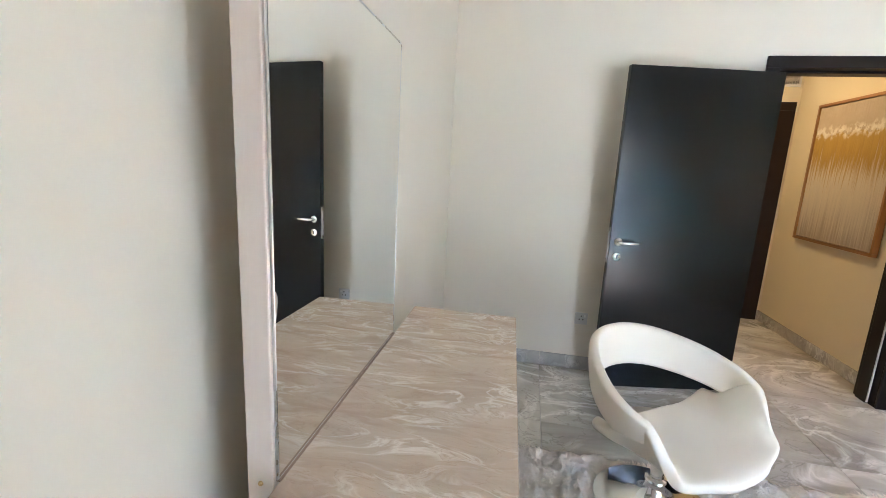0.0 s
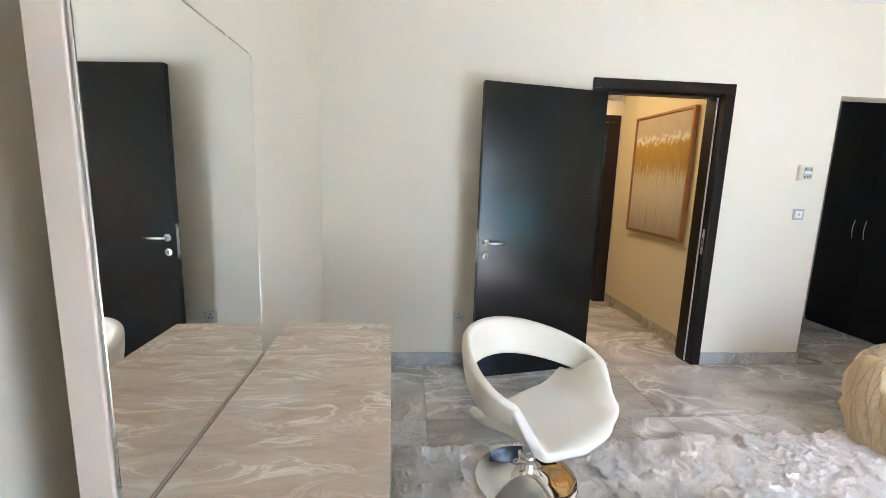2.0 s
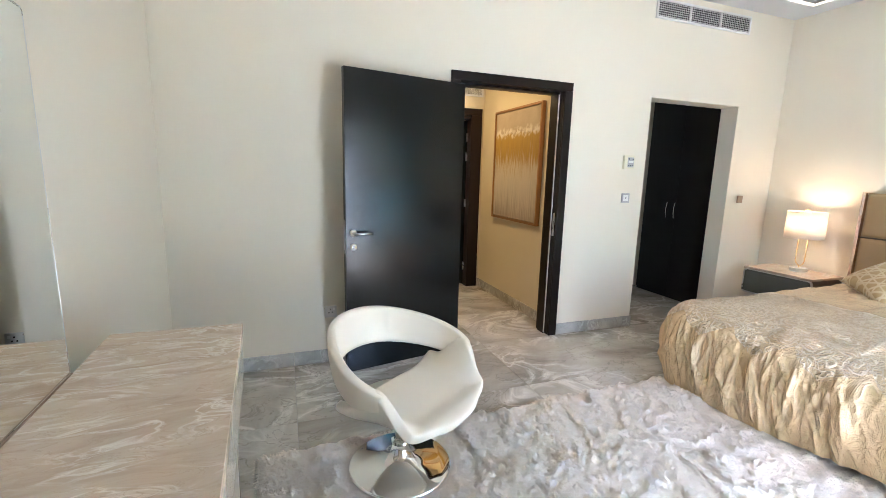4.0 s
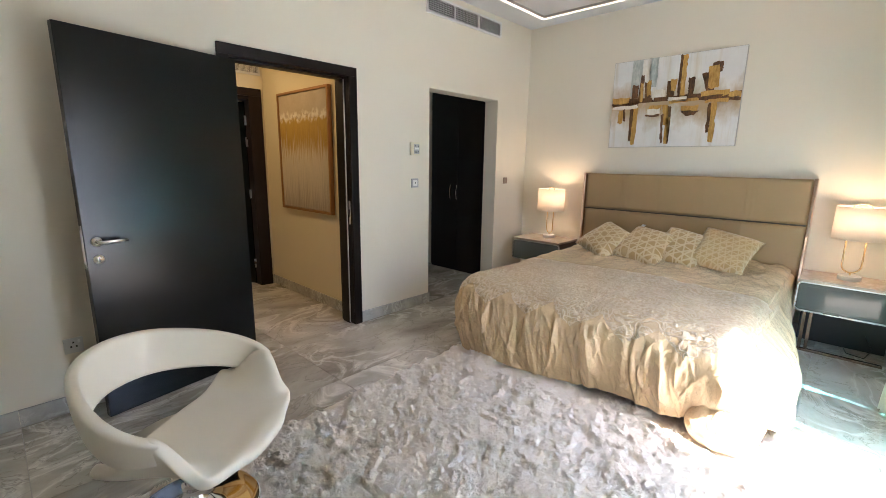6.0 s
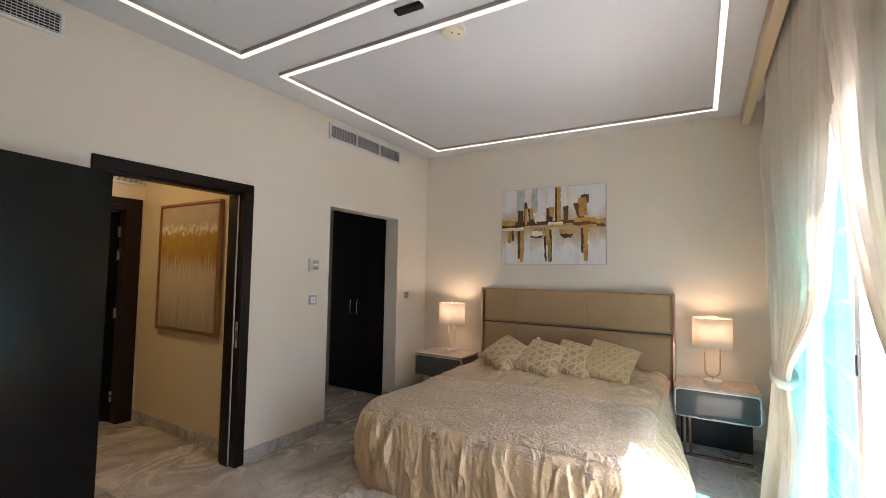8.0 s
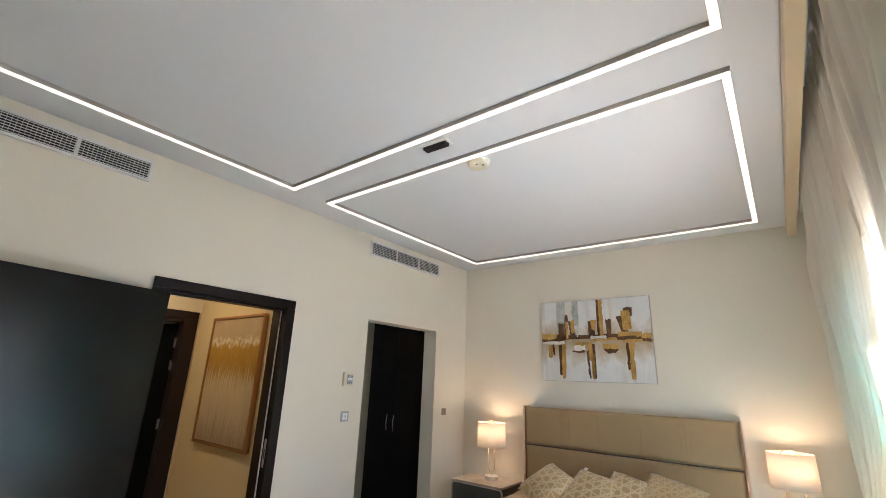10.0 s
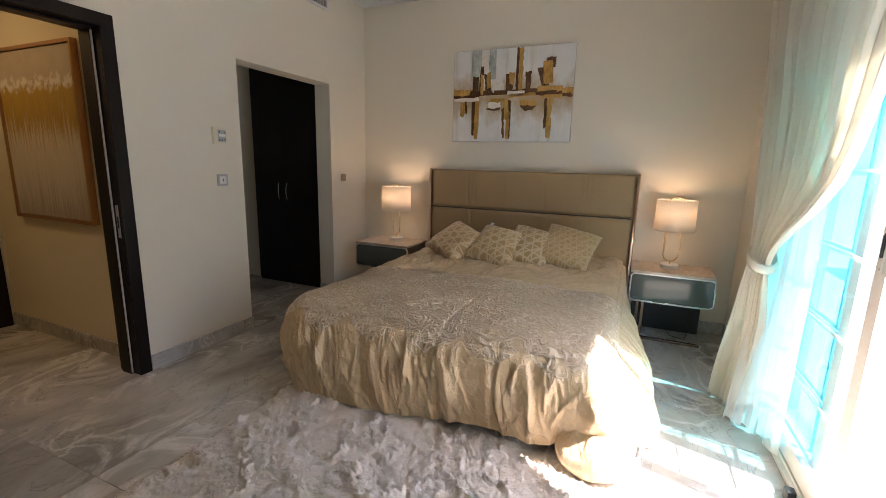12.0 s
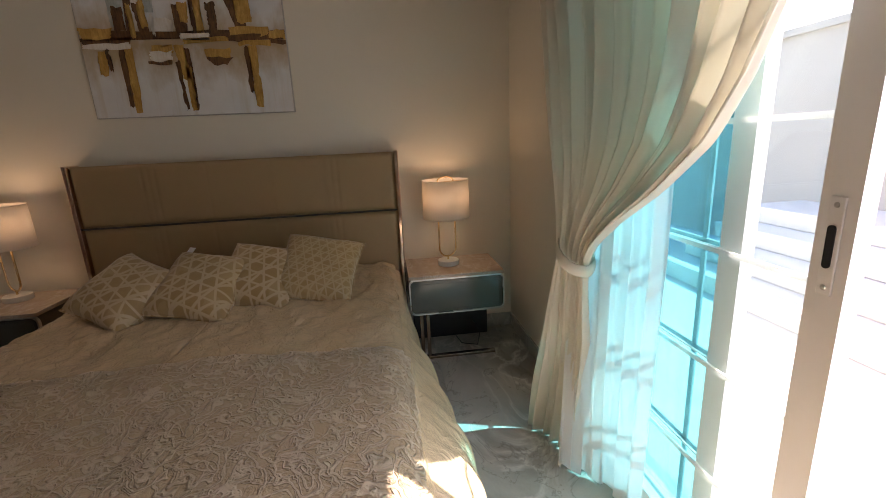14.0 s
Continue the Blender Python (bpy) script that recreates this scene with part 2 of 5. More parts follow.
def make_satin():
    m = Nodes("duvet_satin")
    v = m.coords()
    sep = m.add("SeparateXYZ", Vector=v)
    x, y, z = sep.outputs[0], sep.outputs[1], sep.outputs[2]
    # scalloped lower edge of the embroidered band
    tri = m.math("ABSOLUTE", m.math("SUBTRACT", m.math("FRACT", m.math("MULTIPLY", y, 3.1)), 0.5))
    low = m.math("SUBTRACT", 0.575, m.math("MULTIPLY", tri, 0.22))
    on = m.math("MULTIPLY", m.math("GREATER_THAN", z, low), m.math("LESS_THAN", m.math("ADD", x, m.math("MULTIPLY", m.noise(v, 9), 0.08)), 3.96))
    warp = m.add("VectorMath")
    warp.operation = "MULTIPLY_ADD"
    nz = m.add("TexNoise", Vector=v, Scale=9.0, Detail=2)
    m.put(warp.inputs[0], nz.outputs["Color"])
    warp.inputs[1].default_value = (0.20, 0.20, 0.20)
    m.put(warp.inputs[2], v)
    w = warp.outputs["Vector"]
    vo = m.add("TexVoronoi", Vector=w, Scale=5.6)
    rings = m.math("SINE", m.math("MULTIPLY", vo.outputs["Distance"], 36.0))
    swirl = m.math("ABSOLUTE", m.math("SUBTRACT", m.noise(w, 11, 2, 0.5, 1.2), 0.5))
    thread = m.math("MAXIMUM", m.ramp(rings, [(0.45, 0.0), (0.85, 1.0)]), m.ramp(swirl, [(0.0, 1.0), (0.05, 0.0)]))
    emb = m.math("MULTIPLY", thread, on)
    base = m.mix(m.noise(v, 2.5), (0.68, 0.488, 0.275), (0.79, 0.60, 0.37))
    base = m.mix(m.math("MULTIPLY", on, 0.6), base, (0.55, 0.405, 0.235))
    col = m.mix(m.math("MULTIPLY", emb, 0.75), base, (0.80, 0.665, 0.48))
    crease = m.noise(v, 16, 4, 0.6, 0.8)
    wrinkle = m.math("ABSOLUTE", m.math("SUBTRACT", m.noise(m.coords((1.0, 1.0, 0.45)), 15, 5, 0.6, 0.6), 0.5))
    fine = m.ramp(wrinkle, [(0.0, 1.0), (0.09, 0.0)])
    h = m.math("ADD", m.math("MULTIPLY", emb, 0.8), m.math("ADD", m.math("MULTIPLY", crease, 0.7), m.math("MULTIPLY", fine, 0.22)))
    m.bump(h, 1.0, 0.0155)
    m.set(Base_Color=col, Roughness=m.math("ADD", 0.25, m.math("MULTIPLY", on, 0.20)), Sheen_Weight=0.06, Sheen_Roughness=0.4, Specular_IOR_Level=0.85)
    return m.mat


def make_brocade(scale, strong):
    m = Nodes("cushion_brocade")
    v = m.coords()
    line = 0.0
    for k, (ang, f) in enumerate(((12, 1.0), (-38, 0.8), (71, 0.9), (118, 0.7))):
        w = m.add("TexWave", Vector=m.coords((1, 1, 1), rot=(0, 0, radians(ang))), Scale=scale * 0.32 * f, Distortion=0.0)
        thin = m.ramp(w.outputs["Fac"], [(0.90, 0.0), (0.96, 1.0)])
        line = m.math("MAXIMUM", thin, line)
    pick = m.ramp(m.noise(v, scale * 0.6, 1), [(0.56, 0.0), (0.58, 1.0)])
    c = m.mix(m.noise(v, 8), (0.36, 0.222, 0.082), (0.49, 0.320, 0.130))
    c = m.mix(m.math("MULTIPLY", m.math("MAXIMUM", line, m.math("MULTIPLY", pick, 0.25)), strong), c, (0.74, 0.60, 0.39))
    m.bump(m.math("ADD", line, m.noise(v, 300, 2)), 0.25, 0.002)
    m.set(Base_Color=c, Roughness=0.42, Sheen_Weight=0.2)
    return m.mat


def make_fur():
    m = Nodes("rug_fur")
    v = m.coords()
    geo = m.add("NewGeometry")
    a = m.mix(m.noise(v, 5, 5), (0.76, 0.66, 0.55), (0.89, 0.80, 0.69))
    a = m.mix(m.math("MULTIPLY", geo.outputs["Random Per Island"], 0.4), a, (0.89, 0.80, 0.69))
    m.bump(m.math("ADD", m.noise(v, 160, 3), m.math("MULTIPLY", m.noise(v, 34, 4, 0.6, 0.8), 2.0)), 0.7, 0.012)
    m.set(Base_Color=a, Roughness=0.9, Sheen_Weight=0.4)
    return m.mat


def make_hall_art():
    m = Nodes("drip_painting")
    v = m.coords((1, 1, 1))
    z = m.math("DIVIDE", m.math("ADD", m.add("SeparateXYZ", Vector=v).outputs[2], 0.555), 1.11)
    wob = m.math("ADD", z, m.math("MULTIPLY", m.noise(m.coords((1, 9, 1)), 2.2, 5), 0.12))
    drip = m.noise(m.coords((1, 22, 0.9)), 2.0, 5, 0.7)
    reach = m.math("ADD", wob, m.math("MULTIPLY", m.math("SUBTRACT", drip, 0.5), 0.9))
    body = m.ramp(reach, [(0.05, (0.34, 0.29, 0.23)), (0.28, (0.52, 0.46, 0.37)), (0.50, (0.58, 0.51, 0.40)), (0.66, (0.36, 0.22, 0.04)), (0.80, (0.42, 0.27, 0.05))])
    sky_part = m.ramp(m.noise(v, 4, 5), [(0.3, (0.42, 0.34, 0.24)), (0.7, (0.54, 0.46, 0.36))])
    up = m.ramp(wob, [(0.845, 0.0), (0.855, 1.0)])
    foam = m.ramp(m.math("ABSOLUTE", m.math("SUBTRACT", wob, 0.865)), [(0.0, 1.0), (0.03, 0.6), (0.05, 0.0)])
    col = m.mix(up, body, sky_part)
    col = m.mix(m.math("MULTIPLY", foam, m.ramp(m.noise(v, 24, 4), [(0.42, 0.0), (0.55, 1.0)])), col, (0.74, 0.70, 0.62))
    m.bump(drip, 0.4, 0.01)
    m.set(Base_Color=col, Roughness=0.55)
    return m.mat


def make_stroke(name, a, b):
    m = Nodes(name)
    v = m.coords()
    n = m.noise(m.coords((1, 14, 3)), 6, 5, 0.7)
    big = m.noise(v, 14, 3)
    col = m.mix(m.ramp(m.math("ADD", m.math("MULTIPLY", n, 0.6), m.math("MULTIPLY", big, 0.4)), [(0.35, 0.0), (0.65, 1.0)]), a, b)
    m.bump(n, 0.5, 0.004)
    m.set(Base_Color=col, Roughness=0.45)
    return m.mat


def make_art_ground():
    m = Nodes("painting_ground")
    v = m.coords()
    sep = m.add("SeparateXYZ", Vector=v)
    y, z = sep.outputs[1], sep.outputs[2]
    cloud = m.noise(m.coords((1, 1.3, 0.7)), 5.5, 4, 0.6)
    near = m.ramp(m.math("ADD", m.math("ABSOLUTE", m.math("ADD", z, 0.02)), m.math("MULTIPLY", m.math("SUBTRACT", cloud, 0.5), 0.5)), [(0.02, 1.0), (0.22, 0.0)])
    streak = m.ramp(m.noise(m.coords((1, 11, 0.8)), 1.6, 4, 0.6), [(0.52, 0.0), (0.70, 1.0)])
    white = m.mix(m.noise(v, 7, 5), (0.65, 0.64, 0.62), (0.80, 0.79, 0.77))
    col = m.mix(m.math("MULTIPLY", near, 0.85), white, (0.42, 0.27, 0.11))
    col = m.mix(m.math("MULTIPLY", streak, 0.35), col, (0.52, 0.40, 0.22))
    m.bump(m.noise(v, 60, 4), 0.25, 0.003)
    m.set(Base_Color=col, Roughness=0.6)
    return m.mat


ART_GROUND = make_art_ground()
DUVET = make_satin()
BROCADE = make_brocade(16, 0.55)
BROCADE_FINE = make_brocade(26, 0.35)
FUR = make_fur()
HALL_ART = make_hall_art()
GOLD = make_stroke("stroke_gold", (0.38, 0.18, 0.025), (0.70, 0.42, 0.11))
UMBER = make_stroke("stroke_umber", (0.045, 0.018, 0.008), (0.24, 0.11, 0.032))
SAGE = make_stroke("stroke_sage", (0.32, 0.37, 0.33), (0.60, 0.60, 0.56))
PALE = make_stroke("stroke_pale", (0.66, 0.58, 0.46), (0.80, 0.77, 0.72))


# ---- mesh helpers ----
def box(bm, lo, hi):
    vs = [bm.verts.new((x, y, z)) for z in (lo[2], hi[2]) for y in (lo[1], hi[1]) for x in (lo[0], hi[0])]
    for f in ((0, 2, 3, 1), (4, 5, 7, 6), (0, 1, 5, 4), (2, 6, 7, 3), (0, 4, 6, 2), (1, 3, 7, 5)):
        bm.faces.new([vs[i] for i in f])
    return vs


def soften(bm, r, seg=2):
    bmesh.ops.bevel(bm, geom=list(bm.edges), offset=r, segments=seg, affect="EDGES", profile=0.5)


def boxes(*pairs, r=0.0, seg=2):
    """Boxes given by two corners each, in one bmesh, with rounded edges."""
    bm = bmesh.new()
    for lo, hi in pairs:
        box(bm, lo, hi)
    if r:
        soften(bm, r, seg)
    return bm


def grid(nu, nv, fn, wrap=False):
    """A sheet of nu by nv points; fn(u, v) with u and v from 0 to 1."""
    bm = bmesh.new()
    rows = [[bm.verts.new(fn(i / (nu if wrap else nu - 1), j / (nv - 1))) for i in range(nu)] for j in range(nv)]
    for j in range(nv - 1):
        for i in range(nu if wrap else nu - 1):
            k = (i + 1) % nu
            bm.faces.new((rows[j][i], rows[j][k], rows[j + 1][k], rows[j + 1][i]))
    return bm


def lathe(profile, seg=40, centre=(0, 0, 0)):
    cx, cy, cz = centre
    n = len(profile)

    def at(u, v):
        r, z = profile[min(n - 1, round(v * (n - 1)))]
        a = 2 * math.pi * u
        return (cx + r * math.cos(a), cy + r * math.sin(a), cz + z)
    return grid(seg, n, at, True)


def tube(points, r, seg=10, closed=False):
    bm = bmesh.new()
    pts = [Vector(p) for p in points]
    n = len(pts)
    rings = []
    ref = Vector((0.31, 0.17, 0.94))
    for i, p in enumerate(pts):
        a = pts[(i - 1) % n] if closed or i else p
        b = pts[(i + 1) % n] if closed or i < n - 1 else p
        d = (b - a).normalized()
        s = d.cross(ref).normalized()
        t = s.cross(d)
        rings.append([bm.verts.new(p + r * (math.cos(2 * math.pi * k / seg) * s + math.sin(2 * math.pi * k / seg) * t)) for k in range(seg)])
    for i in range(n if closed else n - 1):
        j = (i + 1) % n
        for k in range(seg):
            m = (k + 1) % seg
            bm.faces.new((rings[i][k], rings[i][m], rings[j][m], rings[j][k]))
    if not closed:
        bm.faces.new(rings[0][::-1]), bm.faces.new(rings[-1])
    return bm


def prism(outline, axis, lo, hi):
    """An outline of pairs pushed along an axis from lo to hi."""
    bm = bmesh.new()
    put = {"x": lambda a, b, c: (c, a, b), "y": lambda a, b, c: (a, c, b), "z": lambda a, b, c: (a, b, c)}[axis]
    one = [bm.verts.new(put(a, b, lo)) for a, b in outline]
    two = [bm.verts.new(put(a, b, hi)) for a, b in outline]
    bm.faces.new(one[::-1]), bm.faces.new(two)
    n = len(outline)
    for i in range(n):
        bm.faces.new((one[i], one[(i + 1) % n], two[(i + 1) % n], two[i]))
    return bm


def rounded(a0, a1, b0, b1, r, seg=5):
    out = []
    for ca, cb, s in ((a1 - r, b1 - r, 0), (a0 + r, b1 - r, 90), (a0 + r, b0 + r, 180), (a1 - r, b0 + r, 270)):
        out += [(ca + r * math.cos(radians(s + 90 * k / seg)), cb + r * math.sin(radians(s + 90 * k / seg))) for k in range(seg + 1)]
    return out


def part(name, bm, material, parent=None, label="", smooth=False):
    bmesh.ops.recalc_face_normals(bm, faces=bm.faces)
    me = bpy.data.meshes.new(name)
    bm.to_mesh(me)
    bm.free()
    me.materials.append(material)
    if smooth:
        me.shade_smooth()
    ob = new(name, me)
    ob.parent = parent
    if label:
        ob["label"] = label
    return ob


def thing(name, place, label, category, group="", turn=0.0):
    ob = new(name)
    ob.matrix_world = pose(*place, 0, 0, turn)
    ob.empty_display_size = 0.1
    return tagged(ob, label, category, group)


def structure(name, bm, material, label, smooth=False):
    return tagged(part(name, bm, material, None, "", smooth), label, name.split("_")[0], "", "structure")


def rough_up(ob, levels=1, thick=0.0, offset=0.0):
    if thick:
        s = ob.modifiers.new("solid", "SOLIDIFY")
        s.thickness, s.offset = thick, offset
    if levels:
        s = ob.modifiers.new("smooth", "SUBSURF")
        s.levels = s.render_levels = levels
    return ob


def fbm(x, y, z, octaves=4):
    return noise.fractal((x, y, z), 1.0, 2.0, octaves)


# ---- the room's shell ----
X0, X1, Y0, Y1, H = -0.20, 5.33, -0.40, 3.24, 2.99
YN = 3.42      # far side of the door wall
structure("wall_north", boxes(((X0 - 0.15, Y1, 0), (1.765, YN, 3.3)), ((1.765, Y1, 2.125), (2.735, YN, 3.3)), ((2.735, Y1, 0), (3.63, YN, 3.3)),
                              ((3.63, Y1, 2.125), (4.72, YN, 3.3)), ((4.72, Y1, 0), (X1 + 0.15, YN, 3.3))), WALL, "off-white painted wall with a door and a passage opening")
structure("wall_east", boxes(((X1, Y0 - 0.2, 0), (X1 + 0.15, Y1, 3.3))), WALL, "off-white painted wall behind the bed")
structure("wall_west", boxes(((X0 - 0.15, Y0 - 0.2, 0), (X0, Y1, 3.3))), WALL, "off-white painted wall behind the dressing table")
WX0, WX1, WH = 1.41, 4.15, 2.27
structure("wall_south", boxes(((X0, Y0 - 0.2, 0), (WX0, Y0, 3.3)), ((WX0, Y0 - 0.2, WH), (WX1, Y0, 3.3)), ((WX1, Y0 - 0.2, 0), (X1, Y0, 3.3))), WALL,
          "off-white painted wall with the terrace door")

# ceiling with two light profiles below it and the curtain pocket
LOOPS = ((0.12, 2.42), (2.72, 5.02))
LY0, LY1, LW = 0.03, 2.90, 0.042
cbm = bmesh.new()
box(cbm, (X0, -0.15, H), (X1, Y1, 3.2))
box(cbm, (X0, Y0, 3.12), (X1, -0.15, 3.2))
structure("ceiling", cbm, CEIL, "white plaster ceiling above slim light profiles")
pel = structure("pelmet", boxes(((X0, -0.178, 2.90), (X1, -0.152, H - 0.001)), ((X0, -0.215, 2.885), (X1, -0.152, 2.899))), PELMET, "pale tan dropped board along the curtain pocket")
for a, b in LOOPS:
    e = 0.004
    led = thing("led_channel", ((a + b) / 2, (LY0 + LY1) / 2, H), "glowing warm white light line in a slim grey ceiling profile", "light", "ceiling light lines")
    w, h = (b - a) / 2, (LY1 - LY0) / 2
    for lo, hi in (((-w, -h), (w, -h + LW)), ((-w, h - LW), (w, h)), ((-w, -h + LW + 0.0005), (-w + LW, h - LW - 0.0005)), ((w - LW, -h + LW + 0.0005), (w, h - LW - 0.0005))):
        part("housing", boxes(((*lo, -0.026), (*hi, -0.0005))), PROFILE, led, "grey aluminium profile")
    for lo, hi in (((-w + e, -h + e), (w - e, -h + LW - e)), ((-w + e, h - LW + e), (w - e, h - e)), ((-w + e, -h + LW - e), (-w + LW - e, h - LW + e)), ((w - LW + e, -h + LW - e), (w - e, h - LW + e))):
        part("diffuser", boxes(((*lo, -0.029), (*hi, -0.0262))), LED, led)

# skirting: marble strips along the walls
SK = 0.10
skirts = tagged(new("baseboard"), "polished grey marble skirting along the walls", "baseboard", "", "structure")


def skirting(x0, y0, x1, y1, nx, ny, step=0.75, start=0.0):
    """Strips from one end to the other; (nx, ny) points into the room."""
    run = math.hypot(x1 - x0, y1 - y0)
    cuts = [0.0] + [c for c in np.arange(start if start > 0.05 else step, run - 0.05, step)] + [run]
    dx, dy = (x1 - x0) / run, (y1 - y0) / run
    for a, b in zip(cuts, cuts[1:]):
        p, q = (x0 + dx * (a + 0.001), y0 + dy * (a + 0.001)), (x0 + dx * (b - 0.001) + nx * 0.013, y0 + dy * (b - 0.001) + ny * 0.013)
        lo, hi = (min(p[0], q[0]), min(p[1], q[1]), 0.001), (max(p[0], q[0]), max(p[1], q[1]), SK)
        c = ((lo[0] + hi[0]) / 2, (lo[1] + hi[1]) / 2, 0)
        ob = part("skirting_tile", boxes((tuple(l - k for l, k in zip(lo, c)), tuple(h - k for h, k in zip(hi, c))), r=0.0015, seg=1), SKIRT, skirts)
        ob.location = c


skirting(X0, Y1, 1.71, Y1, 0, -1, start=0.75)
skirting(2.79, Y1, 3.63, Y1, 0, -1)
skirting(4.72, Y1, X1, Y1, 0, -1)
skirting(3.63, YN, 3.63, Y1 - 0.013, 1, 0)
skirting(4.72, YN, 4.72, Y1 - 0.013, -1, 0)
skirting(X1, Y0, X1, Y1 - 0.014, -1, 0)
skirting(WX1 + 0.02, Y0, X1 - 0.014, Y0, 0, 1)
skirting(X0, Y0, WX0 - 0.02, Y0, 0, 1)
skirting(X0, Y0 + 0.014, X0, Y1 - 0.014, 1, 0)

# ---- hall behind the door, passage behind the opening ----
HX, HY = 2.825, 5.02
structure("wall_hall_east", boxes(((HX, YN, 0), (HX + 0.12, 5.7, 2.7))), HALL, "cream painted hall wall lit by a warm lamp")
structure("wall_hall_far", boxes(((0.5, HY, 0), (1.72, HY + 0.15, 2.7)), ((1.72, HY, 2.10), (2.70, HY + 0.15, 2.7)), ((2.70, HY, 0), (HX, HY + 0.15, 2.7))), HALL, "cream painted far hall wall with a door")
structure("wall_hall_west", boxes(((0.35, YN, 0), (0.5, 5.17, 2.7))), HALL, "cream painted hall wall")
structure("ceiling_hall", boxes(((0.35, YN, 2.60), (HX + 0.12, 6.9, 2.7))), CEIL, "white hall ceiling")
structure("wall_store", boxes(((1.0, 6.6, 0), (2.94, 6.7, 2.7)), ((1.0, 5.17, 0), (1.1, 6.6, 2.7)), ((HX, 5.7, 0), (2.94, 6.6, 2.7))), WALL, "painted walls of the room past the hall")
skirting(HX, YN, HX, HY, -1, 0)
skirting(0.5, HY, 1.65, HY, 0, -1)
skirting(2.78, HY, HX - 0.014, HY, 0, -1)
structure("wall_passage_west", boxes(((3.28, YN, 0), (3.40, 5.2, 2.7))), WALL, "painted passage wall in shade")
structure("wall_passage_far", boxes(((3.28, 5.0, 0), (5.48, 5.2, 2.7))), WALL, "painted end wall of the passage in shade")
structure("wall_passage_east", boxes(((4.90, 4.42, 0), (5.48, 5.0, 2.7))), WALL, "painted passage wall beside the wardrobe")
structure("ceiling_passage", boxes(((3.28, YN, 2.60), (5.48, 5.2, 2.7))), CEIL, "white passage ceiling")
skirting(3.40, YN, 3.40, 5.0, 1, 0)
skirting(3.42, 5.0, 4.90, 5.0, 0, -1)
lamp = thing("hall_lamp", (1.95, 4.35, 2.60), "round frosted ceiling lamp glowing warm in the hall", "lamp")
part("rim", lathe([(0.0, 0), (0.17, 0), (0.175, -0.02), (0.16, -0.045)], 40), SATIN, lamp, smooth=True)
part("diffuser", lathe([(0.158, -0.035), (0.15, -0.06), (0.10, -0.075), (0.0, -0.08)], 40), HALL_GLOW, lamp, smooth=True)

# ---- outside ----
structure("ground", boxes(((-400, -400, -0.25), (400, Y0 - 0.2, -0.04))), TERRACE, "pale stone terrace in full sun")
gw = structure("wall_garden", boxes(((-6, -4.2, -0.04), (9, -3.95, 2.3)), ((-6.05, -4.25, 2.3), (9.05, -3.9, 2.37))), STUCCO, "pale stucco garden wall in sun")
steps = tagged(new("garden_steps"), "pale stone garden steps by the terrace wall", "steps", "", "structure")
for k in range(4):
    part("step", boxes(((4.1, -3.95 + 0.0, -0.04 + 0.16 * k), (6.4, -2.3 - 0.32 * k, 0.12 + 0.16 * k - 0.002)), r=0.008), TERRACE, steps)


def bush(place, size, count, label):
    ob = thing("shrub", place, label, "plant")
    rnd = random.Random(5)
    part("stem", tube([(0, 0, 0), (0.02, 0.01, size * 0.4), (0.0, 0.03, size * 0.8)], 0.012), plain("stem_bark", (0.16, 0.11, 0.07), 0.8), ob)
    bm = bmesh.new()
    for i in range(count):
        a, e = rnd.uniform(0, 6.28), rnd.uniform(-0.4, 1.4)
        r = size * 0.5 * rnd.uniform(0.45, 1.0)
        c = Vector((r * math.cos(a) * math.cos(e), r * math.sin(a) * math.cos(e), size * 0.55 + r * math.sin(e) * 0.8))
        d = Vector((math.cos(a), math.sin(a), rnd.uniform(-0.3, 0.9))).normalized() * rnd.uniform(0.05, 0.10)
        s = d.cross(Vector((0, 0, 1))).normalized() * d.length * 0.28
        up = Vector((0, 0, 0.008))
        q = [bm.verts.new(c + v) for v in (-d * 0.5, s + up, d * 0.5, -s + up)]
        bm.faces.new((q[0], q[1], q[2])), bm.faces.new((q[0], q[2], q[3]))
    tagged(part("leaves", bm, LEAF, ob), kind="stuff")
    return ob


bush((3.02, -1.95, -0.04), 0.95, 420, "small green shrub standing on the sunny terrace")

# ---- terrace door: white sliding leaves with tinted panes ----
win = tagged(new("window_1"), "white aluminium sliding terrace door, partly open, with tinted panes", "window", "", "structure")
FT = 0.05
FA, FB = -0.475, -0.362
part("window_frame", boxes(((WX0, FA, 0), (WX0 + FT, FB, WH)), ((WX1 - FT, FA, 0), (WX1, FB, WH)), ((WX0 + FT, FA, WH - FT), (WX1 - FT, FB, WH)),
                           ((WX0 + FT, FA, 0), (WX1 - FT, FB, 0.035))), ALU, win)
part("track_rail", boxes(((WX0 + FT, -0.387, 0.035), (WX1 - FT, -0.383, 0.05)), ((WX0 + FT, -0.437, 0.035), (WX1 - FT, -0.433, 0.05))), SATIN, win)
part("threshold", boxes(((WX0, FB, 0.001), (WX1, FB + 0.022, 0.02))), ALU, win)


